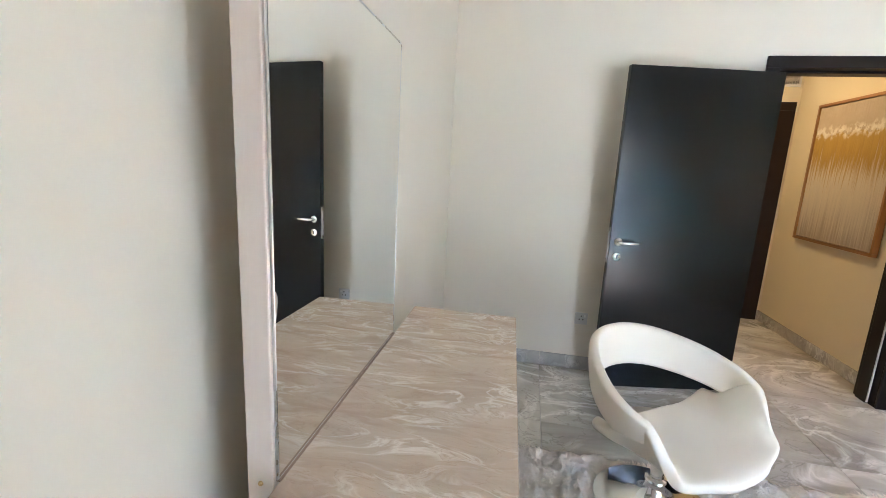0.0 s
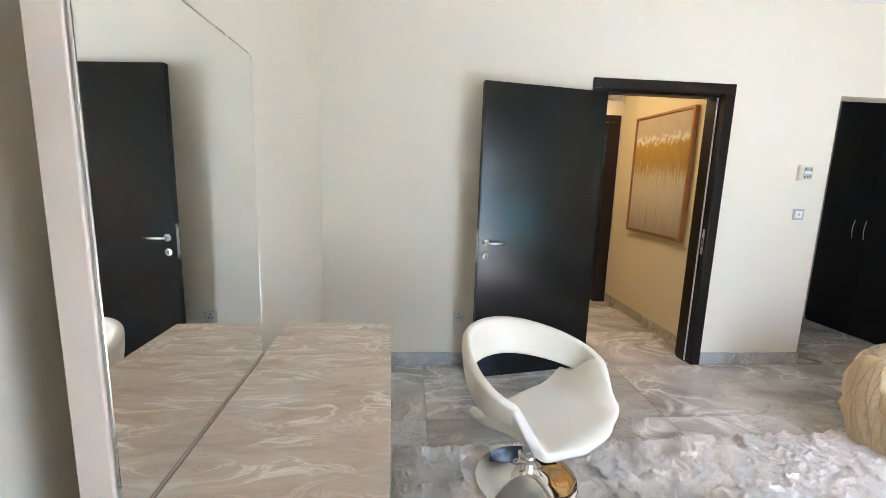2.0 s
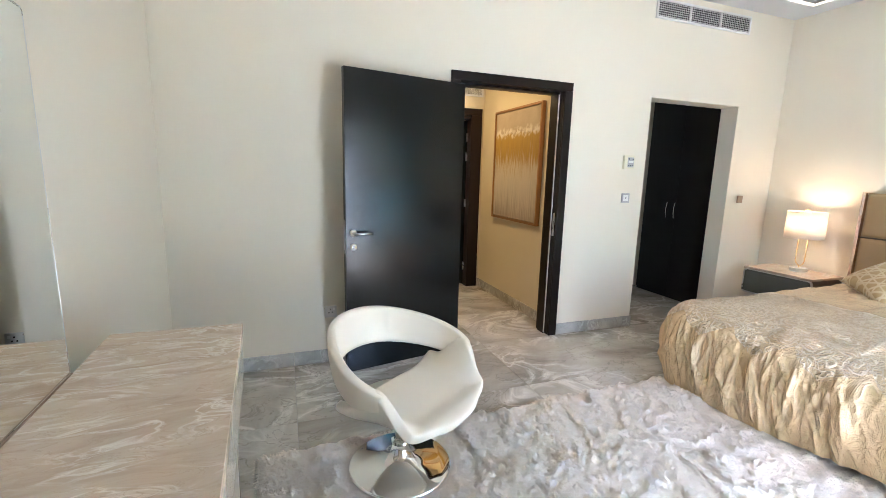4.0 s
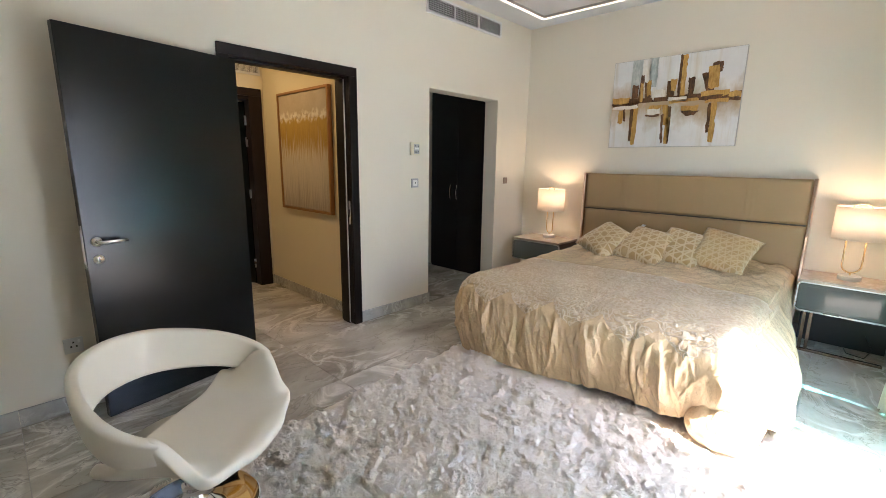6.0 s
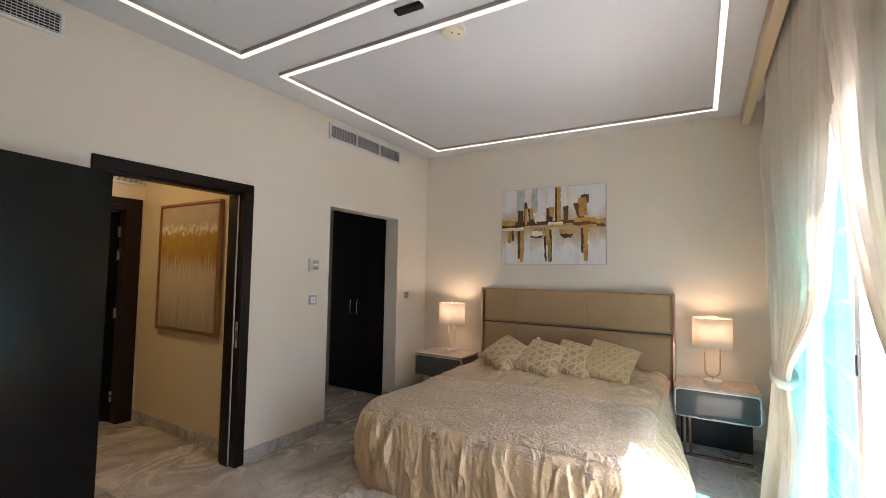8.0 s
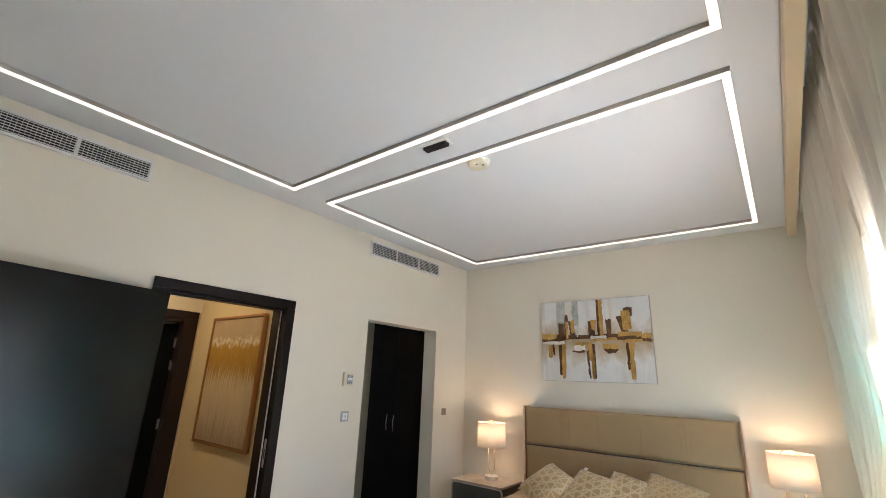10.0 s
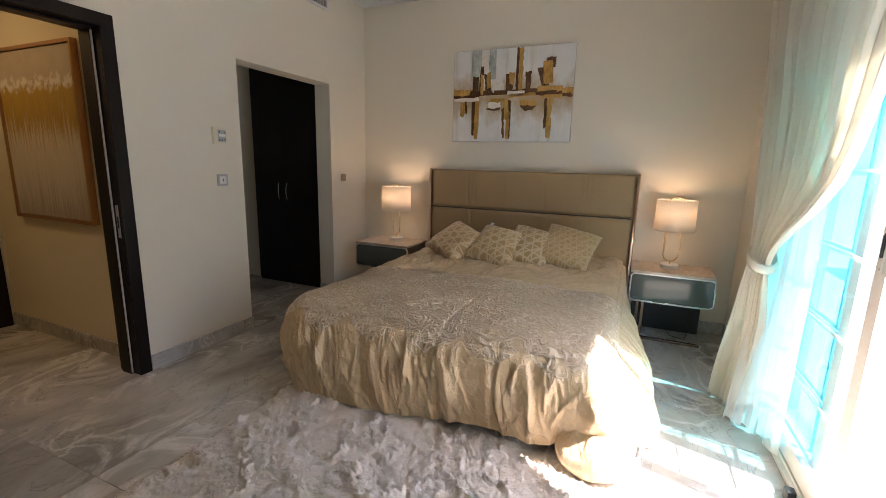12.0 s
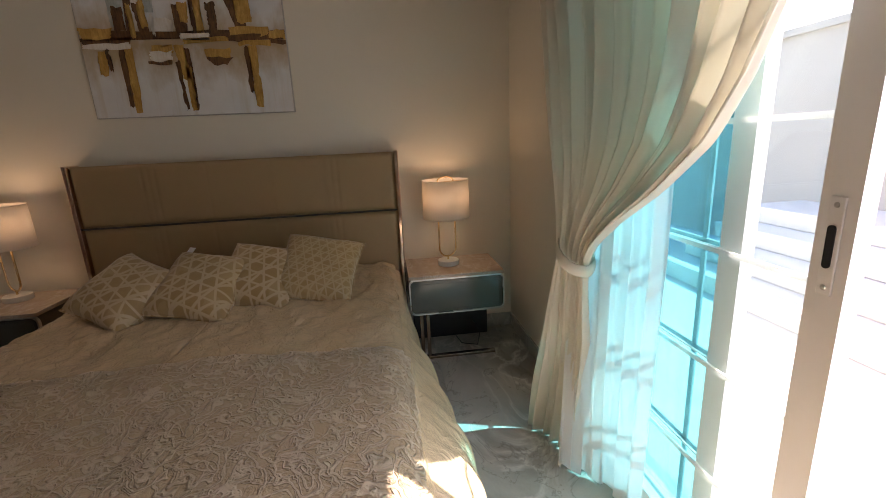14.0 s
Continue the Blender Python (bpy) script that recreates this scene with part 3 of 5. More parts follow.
def sash(x0, x1, y, handle):
    st, z0, z1 = 0.075, 0.042, WH - FT - 0.006
    f = part("sash_frame", boxes(((x0, y - 0.018, z0), (x0 + st, y + 0.018, z1)), ((x1 - st, y - 0.018, z0), (x1, y + 0.018, z1)),
                                 ((x0 + st, y - 0.018, z0), (x1 - st, y + 0.018, z0 + 0.09)), ((x0 + st, y - 0.018, z1 - 0.07), (x1 - st, y + 0.018, z1))), ALU, win)
    pane = part("pane", boxes(((x0 + st - 0.006, y - 0.003, z0 + 0.085), (x1 - st + 0.006, y + 0.003, z1 - 0.065))), CLEAR if handle or x0 < 3 else PANE, win,
                "clear glass pane" if handle or x0 < 3 else "cyan tinted glass pane")
    for x in () if handle else (x0 + st + 0.085, x1 - st - 0.085):
        part("glazing_bar", boxes(((x - 0.009, y - 0.010, z0 + 0.09), (x + 0.009, y - 0.0035, z1 - 0.07))), BAR, win)
    for k in range(6):
        z = 0.40 + 0.335 * k
        if z < z1 - 0.1 and handle:
            part("glazing_bar", boxes(((x0 + st, y - 0.0112, z - 0.007), (x1 - st, y - 0.0046, z + 0.007))), BAR, win)
        elif z < z1 - 0.1:
            part("glazing_bar", boxes(((x0 + st, y - 0.0112, z - 0.009), (x1 - st, y - 0.0046, z + 0.009))), BAR, win)
            part("glazing_bar", boxes(((x0 + st, y + 0.0046, z - 0.007), (x1 - st, y + 0.0085, z - 0.001))), ALU, win)
    if handle:
        h = part("lock_plate", boxes(((x0 + 0.022, y + 0.018, 1.06), (x0 + 0.052, y + 0.023, 1.255)), r=0.002), ALU, win)
        part("pull_recess", prism(rounded(x0 + 0.030, x0 + 0.045, 1.115, 1.20, 0.007), "y", y + 0.0235, y + 0.027), BLACK, win)
        for z in (1.076, 1.239):
            part("screw", lathe([(0.0, 0.004), (0.005, 0.003), (0.006, 0)], 12, (0, 0, 0)), SATIN, win).matrix_basis = pose(x0 + 0.037, y + 0.022, z, -90)
    return f


sash(2.985, 3.83, -0.385, True)
sash(3.285, WX1 - FT - 0.002, -0.435, False)
sash(WX0 + FT + 0.002, 2.22, -0.435, False)
sash(1.66, 2.50, -0.385, False)
part("door_stop", boxes(((3.20, -0.338, 0.001), (3.245, -0.300, 0.055)), r=0.006), BLACK, win, "black rubber door stop")
part("top_latch", boxes(((3.70, -0.366, 2.16), (3.76, -0.335, 2.205)), r=0.005), BLACK, win, "black latch at the door head")


# ---- room door ----
casing = tagged(new("door_1"), "dark espresso wooden door standing wide open, with its frame", "door", "", "structure")
OX0, OX1, OZ = 1.79, 2.71, 2.10


def trim(bm_list, name, mat=None):
    return part(name, boxes(*bm_list, r=0.003), mat or CASING, casing)


cw = 0.075
for xa, xb in ((OX0 - cw, OX0), (OX1, OX1 + cw)):
    trim([((xa, Y1 - 0.018, 0.0), (xb, Y1, OZ))], "casing")
trim([((OX0 - cw, Y1 - 0.018, OZ), (OX1 + cw, Y1, OZ + 0.068))], "casing")
for xa, xb in ((OX0 - 0.024, OX0), (OX1, OX1 + 0.024)):
    trim([((xa, Y1 + 0.001, 0), (xb, YN + 0.012, OZ))], "jamb")
trim([((OX0 - 0.024, Y1 + 0.001, OZ), (OX1 + 0.024, YN + 0.012, OZ + 0.024))], "jamb")
trim([((OX0 + 0.0005, Y1 + 0.055, 0), (OX0 + 0.016, YN - 0.03, OZ - 0.016))], "door_rebate")
trim([((OX1 - 0.016, Y1 + 0.055, 0), (OX1 - 0.0005, YN - 0.03, OZ - 0.016))], "door_rebate")
trim([((OX0 + 0.0005, Y1 + 0.055, OZ - 0.0155), (OX1 - 0.0005, YN - 0.03, OZ - 0.0005))], "door_rebate")
part("door_seal", boxes(((OX1 - 0.014, Y1 + 0.047, 0.01), (OX1 - 0.006, Y1 + 0.0545, OZ - 0.02))), RUBBER, casing)
part("strike_plate", boxes(((OX1 - 0.0025, Y1 + 0.012, 0.90), (OX1 - 0.0004, Y1 + 0.036, 1.10))), SATIN, casing)
part("strike_hole", boxes(((OX1 - 0.0035, Y1 + 0.018, 0.96), (OX1 - 0.0026, Y1 + 0.030, 1.03))), BLACK, casing)
for z in (0.25, 1.05, 1.85):
    part("hinge", boxes(((OX0 - 0.004, Y1 - 0.030, z - 0.05), (OX0 + 0.008, Y1 - 0.0185, z + 0.05)), r=0.003), SATIN, casing)

LEAF_W, LEAF_T, LEAF_H = 0.925, 0.042, 2.065
leaf = part("door_leaf", boxes(((-LEAF_W, -LEAF_T, 0.008), (0, 0, LEAF_H)), r=0.002), DOOR, casing)
LEAF_TURN = math.degrees(math.atan2(0.185, 0.905))
leaf.matrix_basis = pose(1.80, Y1 - 0.019, 0, 0, 0, LEAF_TURN)


def handle_set(parent, x, y, side):
    s = side
    rose = part("handle_rose", lathe([(0, 0.009), (0.024, 0.008), (0.0265, 0.005), (0.0265, 0)], 32), CHROME, parent, smooth=True)
    rose.matrix_basis = pose(x, y, 1.0, 90 * s)
    ring = part("key_escutcheon", lathe([(0, 0.007), (0.023, 0.007), (0.0265, 0.004), (0.0265, 0)], 32), CHROME, parent, smooth=True)
    ring.matrix_basis = pose(x, y, 0.905, 90 * s)
    part("keyhole", boxes(((x - 0.004, y - 0.0095 * s - 0.001, 0.893), (x + 0.004, y - 0.0095 * s + 0.001, 0.918))), DARK_GREY, parent)
    pts = [(x, y - 0.008 * s, 1.0), (x, y - 0.045 * s, 1.0), (x + 0.012, y - 0.052 * s, 1.0), (x + 0.06, y - 0.053 * s, 1.0), (x + 0.125, y - 0.052 * s, 0.999)]
    part("lever", tube(pts, 0.0105, 12), CHROME, parent, "chrome lever handle", True)


handle_set(leaf, -LEAF_W + 0.052, -LEAF_T, 1)
part("latch_plate", boxes(((-LEAF_W - 0.002, -LEAF_T + 0.008, 0.86), (-LEAF_W + 0.0005, -0.008, 1.09))), SATIN, leaf)

# far hall door
hd = tagged(new("door_2"), "reddish brown wooden hall door standing ajar", "door", "", "structure")
for lo, hi in (((2.655, HY - 0.02, 0), (2.795, HY + 0.001, 2.10)), ((1.645, HY - 0.02, 0), (1.785, HY + 0.001, 2.10)), ((1.645, HY - 0.02, 2.10), (2.795, HY + 0.001, 2.18)),
               ((2.655, HY + 0.0012, 0), (2.6995, HY + 0.15, 2.0995)), ((1.7205, HY + 0.0012, 0), (1.76, HY + 0.15, 2.0995)), ((1.76, HY + 0.0012, 2.06), (2.655, HY + 0.15, 2.0995))):
    part("casing", boxes((lo, hi), r=0.003), HALLWOOD, hd)
hl = part("door_leaf", boxes(((-0.87, 0, 0.008), (0, 0.042, 2.05)), r=0.002), DOOR, hd)
hl.matrix_basis = pose(2.648, HY + 0.10, 0, 0, 0, -62)
handle_set(hl, -0.815, 0.0, 1)
for z in (0.25, 1.05, 1.62, 1.85):
    part("hinge", boxes(((2.640, HY + 0.075, z - 0.05), (2.656, HY + 0.10, z + 0.05)), r=0.002), SATIN, hd)


# ---- wall fittings ----
def air_vent(x0, x1, y, z0, z1, sections, label):
    w = x1 - x0
    ob = thing("air_vent", ((x0 + x1) / 2, y, (z0 + z1) / 2), label, "vent", "wall air vents")
    h = (z1 - z0) / 2
    b = 0.018
    # near-black sheet stands in for the shade inside the duct, behind the slats
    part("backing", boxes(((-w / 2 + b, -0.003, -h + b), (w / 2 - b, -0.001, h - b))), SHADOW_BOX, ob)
    part("frame", boxes(((-w / 2, -0.016, h - b), (w / 2, -0.0005, h)), ((-w / 2, -0.016, -h), (w / 2, -0.0005, -h + b)),
                        ((-w / 2, -0.016, -h + b), (-w / 2 + b, -0.0005, h - b)), ((w / 2 - b, -0.016, -h + b), (w / 2, -0.0005, h - b)), r=0.002), VENT, ob)
    sw = (w - 2 * b) / sections
    for s in range(1, sections):
        x = -w / 2 + b + sw * s
        part("mullion", boxes(((x - 0.009, -0.0155, -h + b), (x + 0.009, -0.0006, h - b))), VENT, ob)
    n = 7
    for s in range(sections):
        xa = -w / 2 + b + sw * s + (0.009 if s else 0)
        xb = -w / 2 + b + sw * (s + 1) - (0.009 if s < sections - 1 else 0)
        for k in range(n):
            z = -h + b + (2 * h - 2 * b) * (k + 0.5) / n
            part("slat", prism([(-0.0140, z - 0.0035), (-0.0125, z - 0.0045), (-0.0060, z + 0.0020), (-0.0075, z + 0.0030)], "x", xa, xb), VENT, ob)
    bm = bmesh.new()
    x = -w / 2 + b + 0.012
    while x < w / 2 - b:
        box(bm, (x - 0.0009, -0.0058, -h + b), (x + 0.0009, -0.0031, h - b))
        x += 0.022
    tagged(part("fins", bm, VENT, ob), kind="stuff")
    return ob


air_vent(3.575, 4.72, Y1, 2.775, 2.935, 3, "white slatted air vent high on the wall")
air_vent(0.36, 1.555, Y1, 2.775, 2.925, 3, "white slatted air vent high on the wall")
hv = air_vent(1.95, 2.80, HY, 2.32, 2.43, 2, "white slatted air vent above the hall door")

th = thing("thermostat", (3.43, Y1, 1.553), "square cream room thermostat on the wall", "thermostat")
part("case", prism(rounded(-0.056, 0.056, -0.06, 0.06, 0.008), "y", -0.024, -0.0005), CREAM_PLASTIC, th)
part("faceplate", boxes(((-0.022, -0.0262, -0.045), (0.046, -0.0245, 0.042)), r=0.0006), GREY_PLASTIC, th)
part("display", boxes(((-0.014, -0.0276, -0.006), (0.040, -0.0265, 0.012))), PLASTIC, th)
for x, z in ((-0.010, 0.028), (0.034, 0.024), (-0.010, -0.030), (0.034, -0.026), (0.012, -0.030)):
    part("button", boxes(((x - 0.006, -0.0285, z - 0.006), (x + 0.006, -0.0266, z + 0.006)), r=0.0006), DARK_GREY, th)


def wall_plate(name, x, y, z, w, label, category, inner=True):
    ob = thing(name, (x, y, z), label, category)
    part("plate", prism(rounded(-w, w, -w, w, 0.004), "y", -0.009, -0.0005), GREY_PLASTIC if inner else STRIP, ob)
    if inner:
        part("rocker", prism(rounded(-w * 0.62, w * 0.62, -w * 0.62, w * 0.62, 0.003), "y", -0.0125, -0.0092), PLASTIC, ob)
        part("mark", boxes(((-0.004, -0.0134, -0.010), (0.004, -0.0126, 0.010))), DARK_GREY, ob)
    return ob


wall_plate("light_switch", 3.437, Y1, 1.234, 0.043, "grey framed light switch with a white rocker", "switch")
wall_plate("light_switch", 4.91, Y1, 1.227, 0.036, "small bronze switch plate beside the bed", "switch", False)
sk = thing("wall_socket", (0.815, Y1, 0.39), "brushed grey wall socket low on the wall", "socket")
part("plate", prism(rounded(-0.043, 0.043, -0.043, 0.043, 0.004), "y", -0.008, -0.0005), SATIN, sk)
for x, z in ((0, 0.018), (-0.012, -0.006), (0.012, -0.006)):
    part("pin_hole", boxes(((x - 0.004, -0.0092, z - 0.005), (x + 0.004, -0.0081, z + 0.005))), BLACK, sk)
part("rocker", boxes(((0.018, -0.011, 0.012), (0.03, -0.0082, 0.030)), r=0.001), PLASTIC, sk)

sm = thing("smoke_detector", (2.84, 1.455, H), "round cream smoke detector on the ceiling", "detector")
part("base", lathe([(0, 0), (0.078, 0), (0.078, -0.012), (0.069, -0.014)], 40), PLASTIC, sm, smooth=True)
part("cover", lathe([(0.069, -0.012), (0.069, -0.036), (0.060, -0.048), (0, -0.050)], 40), CREAM_PLASTIC, sm, smooth=True)
for a in (200, 260):
    part("led_hole", lathe([(0, -0.0525), (0.007, -0.052), (0.007, -0.0495)], 12, (0.043 * math.cos(radians(a)), 0.043 * math.sin(radians(a)), 0)), DARK_GREY, sm)
dv = thing("ceiling_sensor", (2.525, 1.565, H), "black slotted sensor hanging from a white ceiling plate", "sensor", turn=92)
part("plate", boxes(((-0.10, -0.05, -0.004), (0.10, 0.05, -0.0005)), r=0.001), PLASTIC, dv)
part("body", boxes(((-0.085, -0.026, -0.026), (0.085, 0.022, -0.0045)), r=0.004), BLACK, dv)
for k in range(9):
    x = -0.07 + 0.0175 * k
    part("rib", boxes(((x - 0.003, -0.0285, -0.024), (x + 0.003, -0.0262, -0.008))), DARK_GREY, dv)

# ---- wardrobe in the passage ----
wd = thing("wardrobe", (4.82, 3.44, 0), "tall black wooden wardrobe with two closed doors", "wardrobe")
part("body", boxes(((0.022, 0, 0.0), (0.50, 0.96, 2.58))), WARDROBE, wd)
for k, (a, b) in enumerate(((0.006, 0.478), (0.482, 0.954))):
    d = part("door", boxes(((0, a, 0.03), (0.0215, b, 2.55)), r=0.002), WARDROBE, wd)
    y = 0.485 - 0.055 + 0.11 * k + 0.058
    pts = [(-0.002 - 0.028 * math.sin(math.pi * i / 14), y + 0.012 * math.sin(math.pi * i / 14) * -1, 0.955 + 0.19 * i / 14) for i in range(15)]
    part("handle", tube(pts, 0.0055, 8), CHROME, d, "curved chrome handle", True)

# ---- hall picture ----
ha = thing("framed_painting", (HX, 4.15, 1.515), "gold framed abstract painting with ochre drips on the hall wall", "painting")
part("canvas", boxes(((-0.030, -0.455, -0.555), (-0.004, 0.455, 0.555))), HALL_ART, ha).location = (0, 0, 0)
for lo, hi in (((-0.042, -0.480, 0.558), (-0.001, 0.480, 0.582)), ((-0.042, -0.480, -0.582), (-0.001, 0.480, -0.558)),
               ((-0.042, -0.480, -0.558), (-0.001, -0.458, 0.558)), ((-0.042, 0.458, -0.558), (-0.001, 0.480, 0.558))):
    part("frame_bar", boxes((lo, hi), r=0.002), BRONZE, ha)

# ---- bed ----
BX0, BX1, BY0, BY1, BZ = 2.95, 5.18, 0.45, 2.24, 0.60
bed = thing("bed", (5.2, 1.375, 0), "wide upholstered bed with a taupe headboard and chrome side trims", "bed")


def at_bed(bm):
    bmesh.ops.translate(bm, verts=bm.verts, vec=(-5.2, -1.375, 0))
    return bm


part("bed_base", at_bed(boxes(((3.12, 0.52, 0.10), (5.17, 2.23, 0.32)), r=0.02)), HEADBOARD, bed)
for x in (3.3, 5.0):
    for y in (0.65, 2.1):
        part("leg", at_bed(boxes(((x - 0.03, y - 0.03, 0), (x + 0.03, y + 0.03, 0.10)), r=0.004)), PIPING, bed)
part("mattress", at_bed(boxes(((3.10, 0.50, 0.322), (5.17, 2.25, 0.565)), r=0.05, seg=3)), CANVAS, bed)
HBX = 5.195


def padded(y0, y1, z0, z1):
    """An upholstered panel: bulging front with shallow stitched lines."""
    def at(u, v):
        y, z = y0 + (y1 - y0) * u, z0 + (z1 - z0) * v
        edge = min(u, 1 - u) * (y1 - y0), min(v, 1 - v) * (z1 - z0)
        e = min(1, edge[0] / 0.03) * min(1, edge[1] / 0.03)
        d = 0.022 * math.sqrt(max(0, 1 - (1 - e) ** 2))
        for k in (0.19, 0.21, 0.23, 0.40, 0.60, 0.755, 0.775, 0.795):
            d -= 0.0035 * math.exp(-((u - k) * (y1 - y0) / 0.006) ** 2)
        d += 0.002 * fbm(y * 5, z * 5, 3)
        return (HBX + 0.022 - d, y, z)
    return at_bed(grid(240, 40, at))


part("headboard_core", at_bed(boxes(((HBX + 0.021, 0.412, 0.12), (5.315, 2.343, 1.325)), r=0.006)), HEADBOARD, bed)
part("upper_panel", padded(0.415, 2.34, 0.965, 1.338), HEADBOARD, bed, smooth=True)
part("lower_panel", padded(0.415, 2.34, 0.30, 0.953), HEADBOARD, bed, smooth=True)
part("seam_piping", at_bed(tube([(HBX + 0.014, 0.415, 0.959), (HBX + 0.014, 2.34, 0.959)], 0.006, 8)), PIPING, bed)
for ya, yb in ((0.385, 0.4115), (2.3435, 2.37)):
    part("side_trim", at_bed(boxes(((HBX - 0.008, ya, 0.10), (5.318, yb, 1.345)), r=0.006)), ROSE, bed, "polished rose chrome side trim")


# duvet: a draped sheet that hangs over the foot and both sides
def duvet_sheet():
    cr = 0.16
    path, tan = [], []
    n_side, n_cor, n_foot = 130, 44, 320
    for i in range(n_side):
        path.append((BX1 + (BX0 + cr - BX1) * i / n_side, BY0)), tan.append((0, -1))
    for i in range(n_cor):
        a = radians(270 - 90 * i / n_cor)
        path.append((BX0 + cr + cr * math.cos(a), BY0 + cr + cr * math.sin(a))), tan.append((math.cos(a), math.sin(a)))
    for i in range(n_foot):
        path.append((BX0, BY0 + cr + (BY1 - BY0 - 2 * cr) * i / n_foot)), tan.append((-1, 0))
    for i in range(n_cor):
        a = radians(180 - 90 * i / n_cor)
        path.append((BX0 + cr + cr * math.cos(a), BY1 - cr + cr * math.sin(a))), tan.append((math.cos(a), math.sin(a)))
    for i in range(n_side + 1):
        path.append((BX0 + cr + (BX1 - BX0 - cr) * i / n_side, BY1)), tan.append((0, 1))
    n = len(path)
    arc = [0.0]
    for (a, b), (c, d) in zip(path, path[1:]):
        arc.append(arc[-1] + math.hypot(c - a, d - b))
    cy = (BY0 + BY1) / 2
    NT, NH = 46, 52

    rnd = random.Random(12)
    creases = []
    total = arc[-1]
    while len(creases) < 250:
        s0 = rnd.uniform(0.2, total - 0.2)
        side_crease = s0 < 2.0 or s0 > total - 2.0
        if side_crease and rnd.random() < 0.35:
            continue
        creases.append((s0, rnd.gauss(0.0, 0.20), rnd.uniform(-0.04, 0.26), rnd.uniform(0.16, 0.60), rnd.uniform(0.003, 0.015) * (0.6 if side_crease else 1.0),
                        rnd.uniform(0.005, 0.009), rnd.uniform(0.010, 0.028), rnd.uniform(-1, 1)))

    # deep hanging folds below the embroidered band
    s0 = 0.3
    while s0 < total - 0.3:
        on_side = s0 < 2.0 or s0 > total - 2.0
        creases.append((s0, rnd.gauss(0.0, 0.10), rnd.uniform(-0.03, 0.10), rnd.uniform(0.45, 0.70), rnd.uniform(0.012, 0.030) * (0.6 if on_side else 1.0),
                        rnd.uniform(0.010, 0.020), rnd.uniform(0.028, 0.055), rnd.choice((-1, 1)) * rnd.uniform(0.3, 1)))
        s0 += rnd.uniform(0.06, 0.17) * (1.7 if on_side else 1.0)

    def fold(s, depth, foot):
        """Separate slanting creases, sharp on one flank, with smooth cloth between them."""
        d = depth / 2
        h = 0.006 * noise.noise((s * 3.2, 1.0, d * 4.0)) + 0.008 * noise.noise((s * 1.4, 4.0, d * 2.0)) + 0.0035 * noise.noise((s * 24.0, 2.0, d * 15.0))
        for s0, slope, d0, run, high, wa, wb, bend in creases:
            e = s - s0 - slope * (d - d0) - 0.05 * bend * math.sin(d * 7.0)
            if abs(e) > 0.14:
                continue
            t = (d - d0) / run
            if t < -0.25 or t > 1:
                continue
            env = math.sin(math.pi * (t + 0.25) / 1.25) ** 1.3
            w = wa if e * bend > 0 else wb
            h += high * env * math.exp(-(e / w) ** 2)
        return h

    def at(u, v):
        i = min(n - 1, round(u * (n - 1)))
        (px, py), (tx, ty), s = path[i], tan[i], arc[i]
        foot = max(0.0, -tx)
        side = abs(ty)
        vt = NT / (NT + NH)
        cx = min(max(px, BX0 + 0.9), BX1)
        if v <= vt:
            k = v / vt
            x, y = cx + (px - cx) * k, cy + (py - cy) * k
            e = 1 - k
            dist = math.hypot(px - x, py - y)
            puff = 0.035 * (1 - math.exp(-dist * 4.0))
            z = BZ - 0.012 + puff + 0.020 * fbm(x * 1.6, y * 1.6, 1.0, 3) + 0.008 * fbm(x * 5 + 2, y * 3, 7.0, 4)
            z += 0.022 * max(0, 0.22 - abs(fbm(x * 2.2 + y * 2.8, y * 5 - x * 1.5, 2.0, 3))) * 4 * min(1, max(0, (x - 3.8) * 2))
            z -= 0.03 * max(0, 1 - dist / 0.09) ** 2
            if foot > 0.5:
                z += 0.4 * fold(s, 0, foot) * max(0, 1 - dist / 0.22) ** 2
            z -= 0.012 * math.exp(-((y - 1.235) / 0.012) ** 2) * (0.4 if x > 3.9 else 0.7)
            return (x, y, z)
        k = (v - vt) / (1 - vt)
        drop_max = 0.535 + 0.010 * noise.noise((s * 1.8, 0, 9)) - 0.015 * side
        if foot > 0.5:
            drop_max -= 0.05 * math.exp(-((py - 1.0) / 0.35) ** 2)
        drop_max -= 0.19 * math.exp(-((px - BX0 - 0.05) / 0.15) ** 2 - ((py - BY0) / 0.19) ** 2)
        d = k * drop_max
        r = 0.050
        if d < r * 1.2:
            a = d / (r * 1.2) * math.pi / 2
            out, z = r * math.sin(a), -r * (1 - math.cos(a))
        else:
            t = (d - r * 1.2) / (drop_max - r * 1.2)
            out = r + 0.022 * math.sin(math.pi * min(1, t * 1.05)) - 0.005 * t
            if foot > 0.3:
                out -= 0.105 * t * foot * math.exp(-((py - 1.0) / 0.80) ** 2)
            z = -r - (drop_max - r * 1.2) * t
            if ty < 0:
                # the loose side billows away from the mattress
                out += 0.185 * -ty * (1 - (1 - min(1, t * 1.25)) ** 2) * max(0.0, min(1.0, (4.75 - px) / 1.1)) * min(1.0, 0.45 + (px - BX0) / 0.25)
        f = fold(s, d * 2, foot) * min(1, 0.35 + d / 0.25)
        pinch = 0.010 * math.exp(-((d - 0.30) / 0.03) ** 2) * (1 if (py > 1.95 and foot > 0.2) else 0)
        out += f - pinch - 0.02
        if foot > 0.6:
            out -= 0.018 * math.exp(-((py - 1.235) / 0.010) ** 2)
        return (px + tx * out, py + ty * out, BZ - 0.042 + z)

    return grid(n, NT + NH + 1, at)


dv2 = part("duvet", duvet_sheet(), DUVET, None, "", True)
tagged(dv2, "beige satin duvet with an embroidered paisley band, draped over the bed", "duvet")
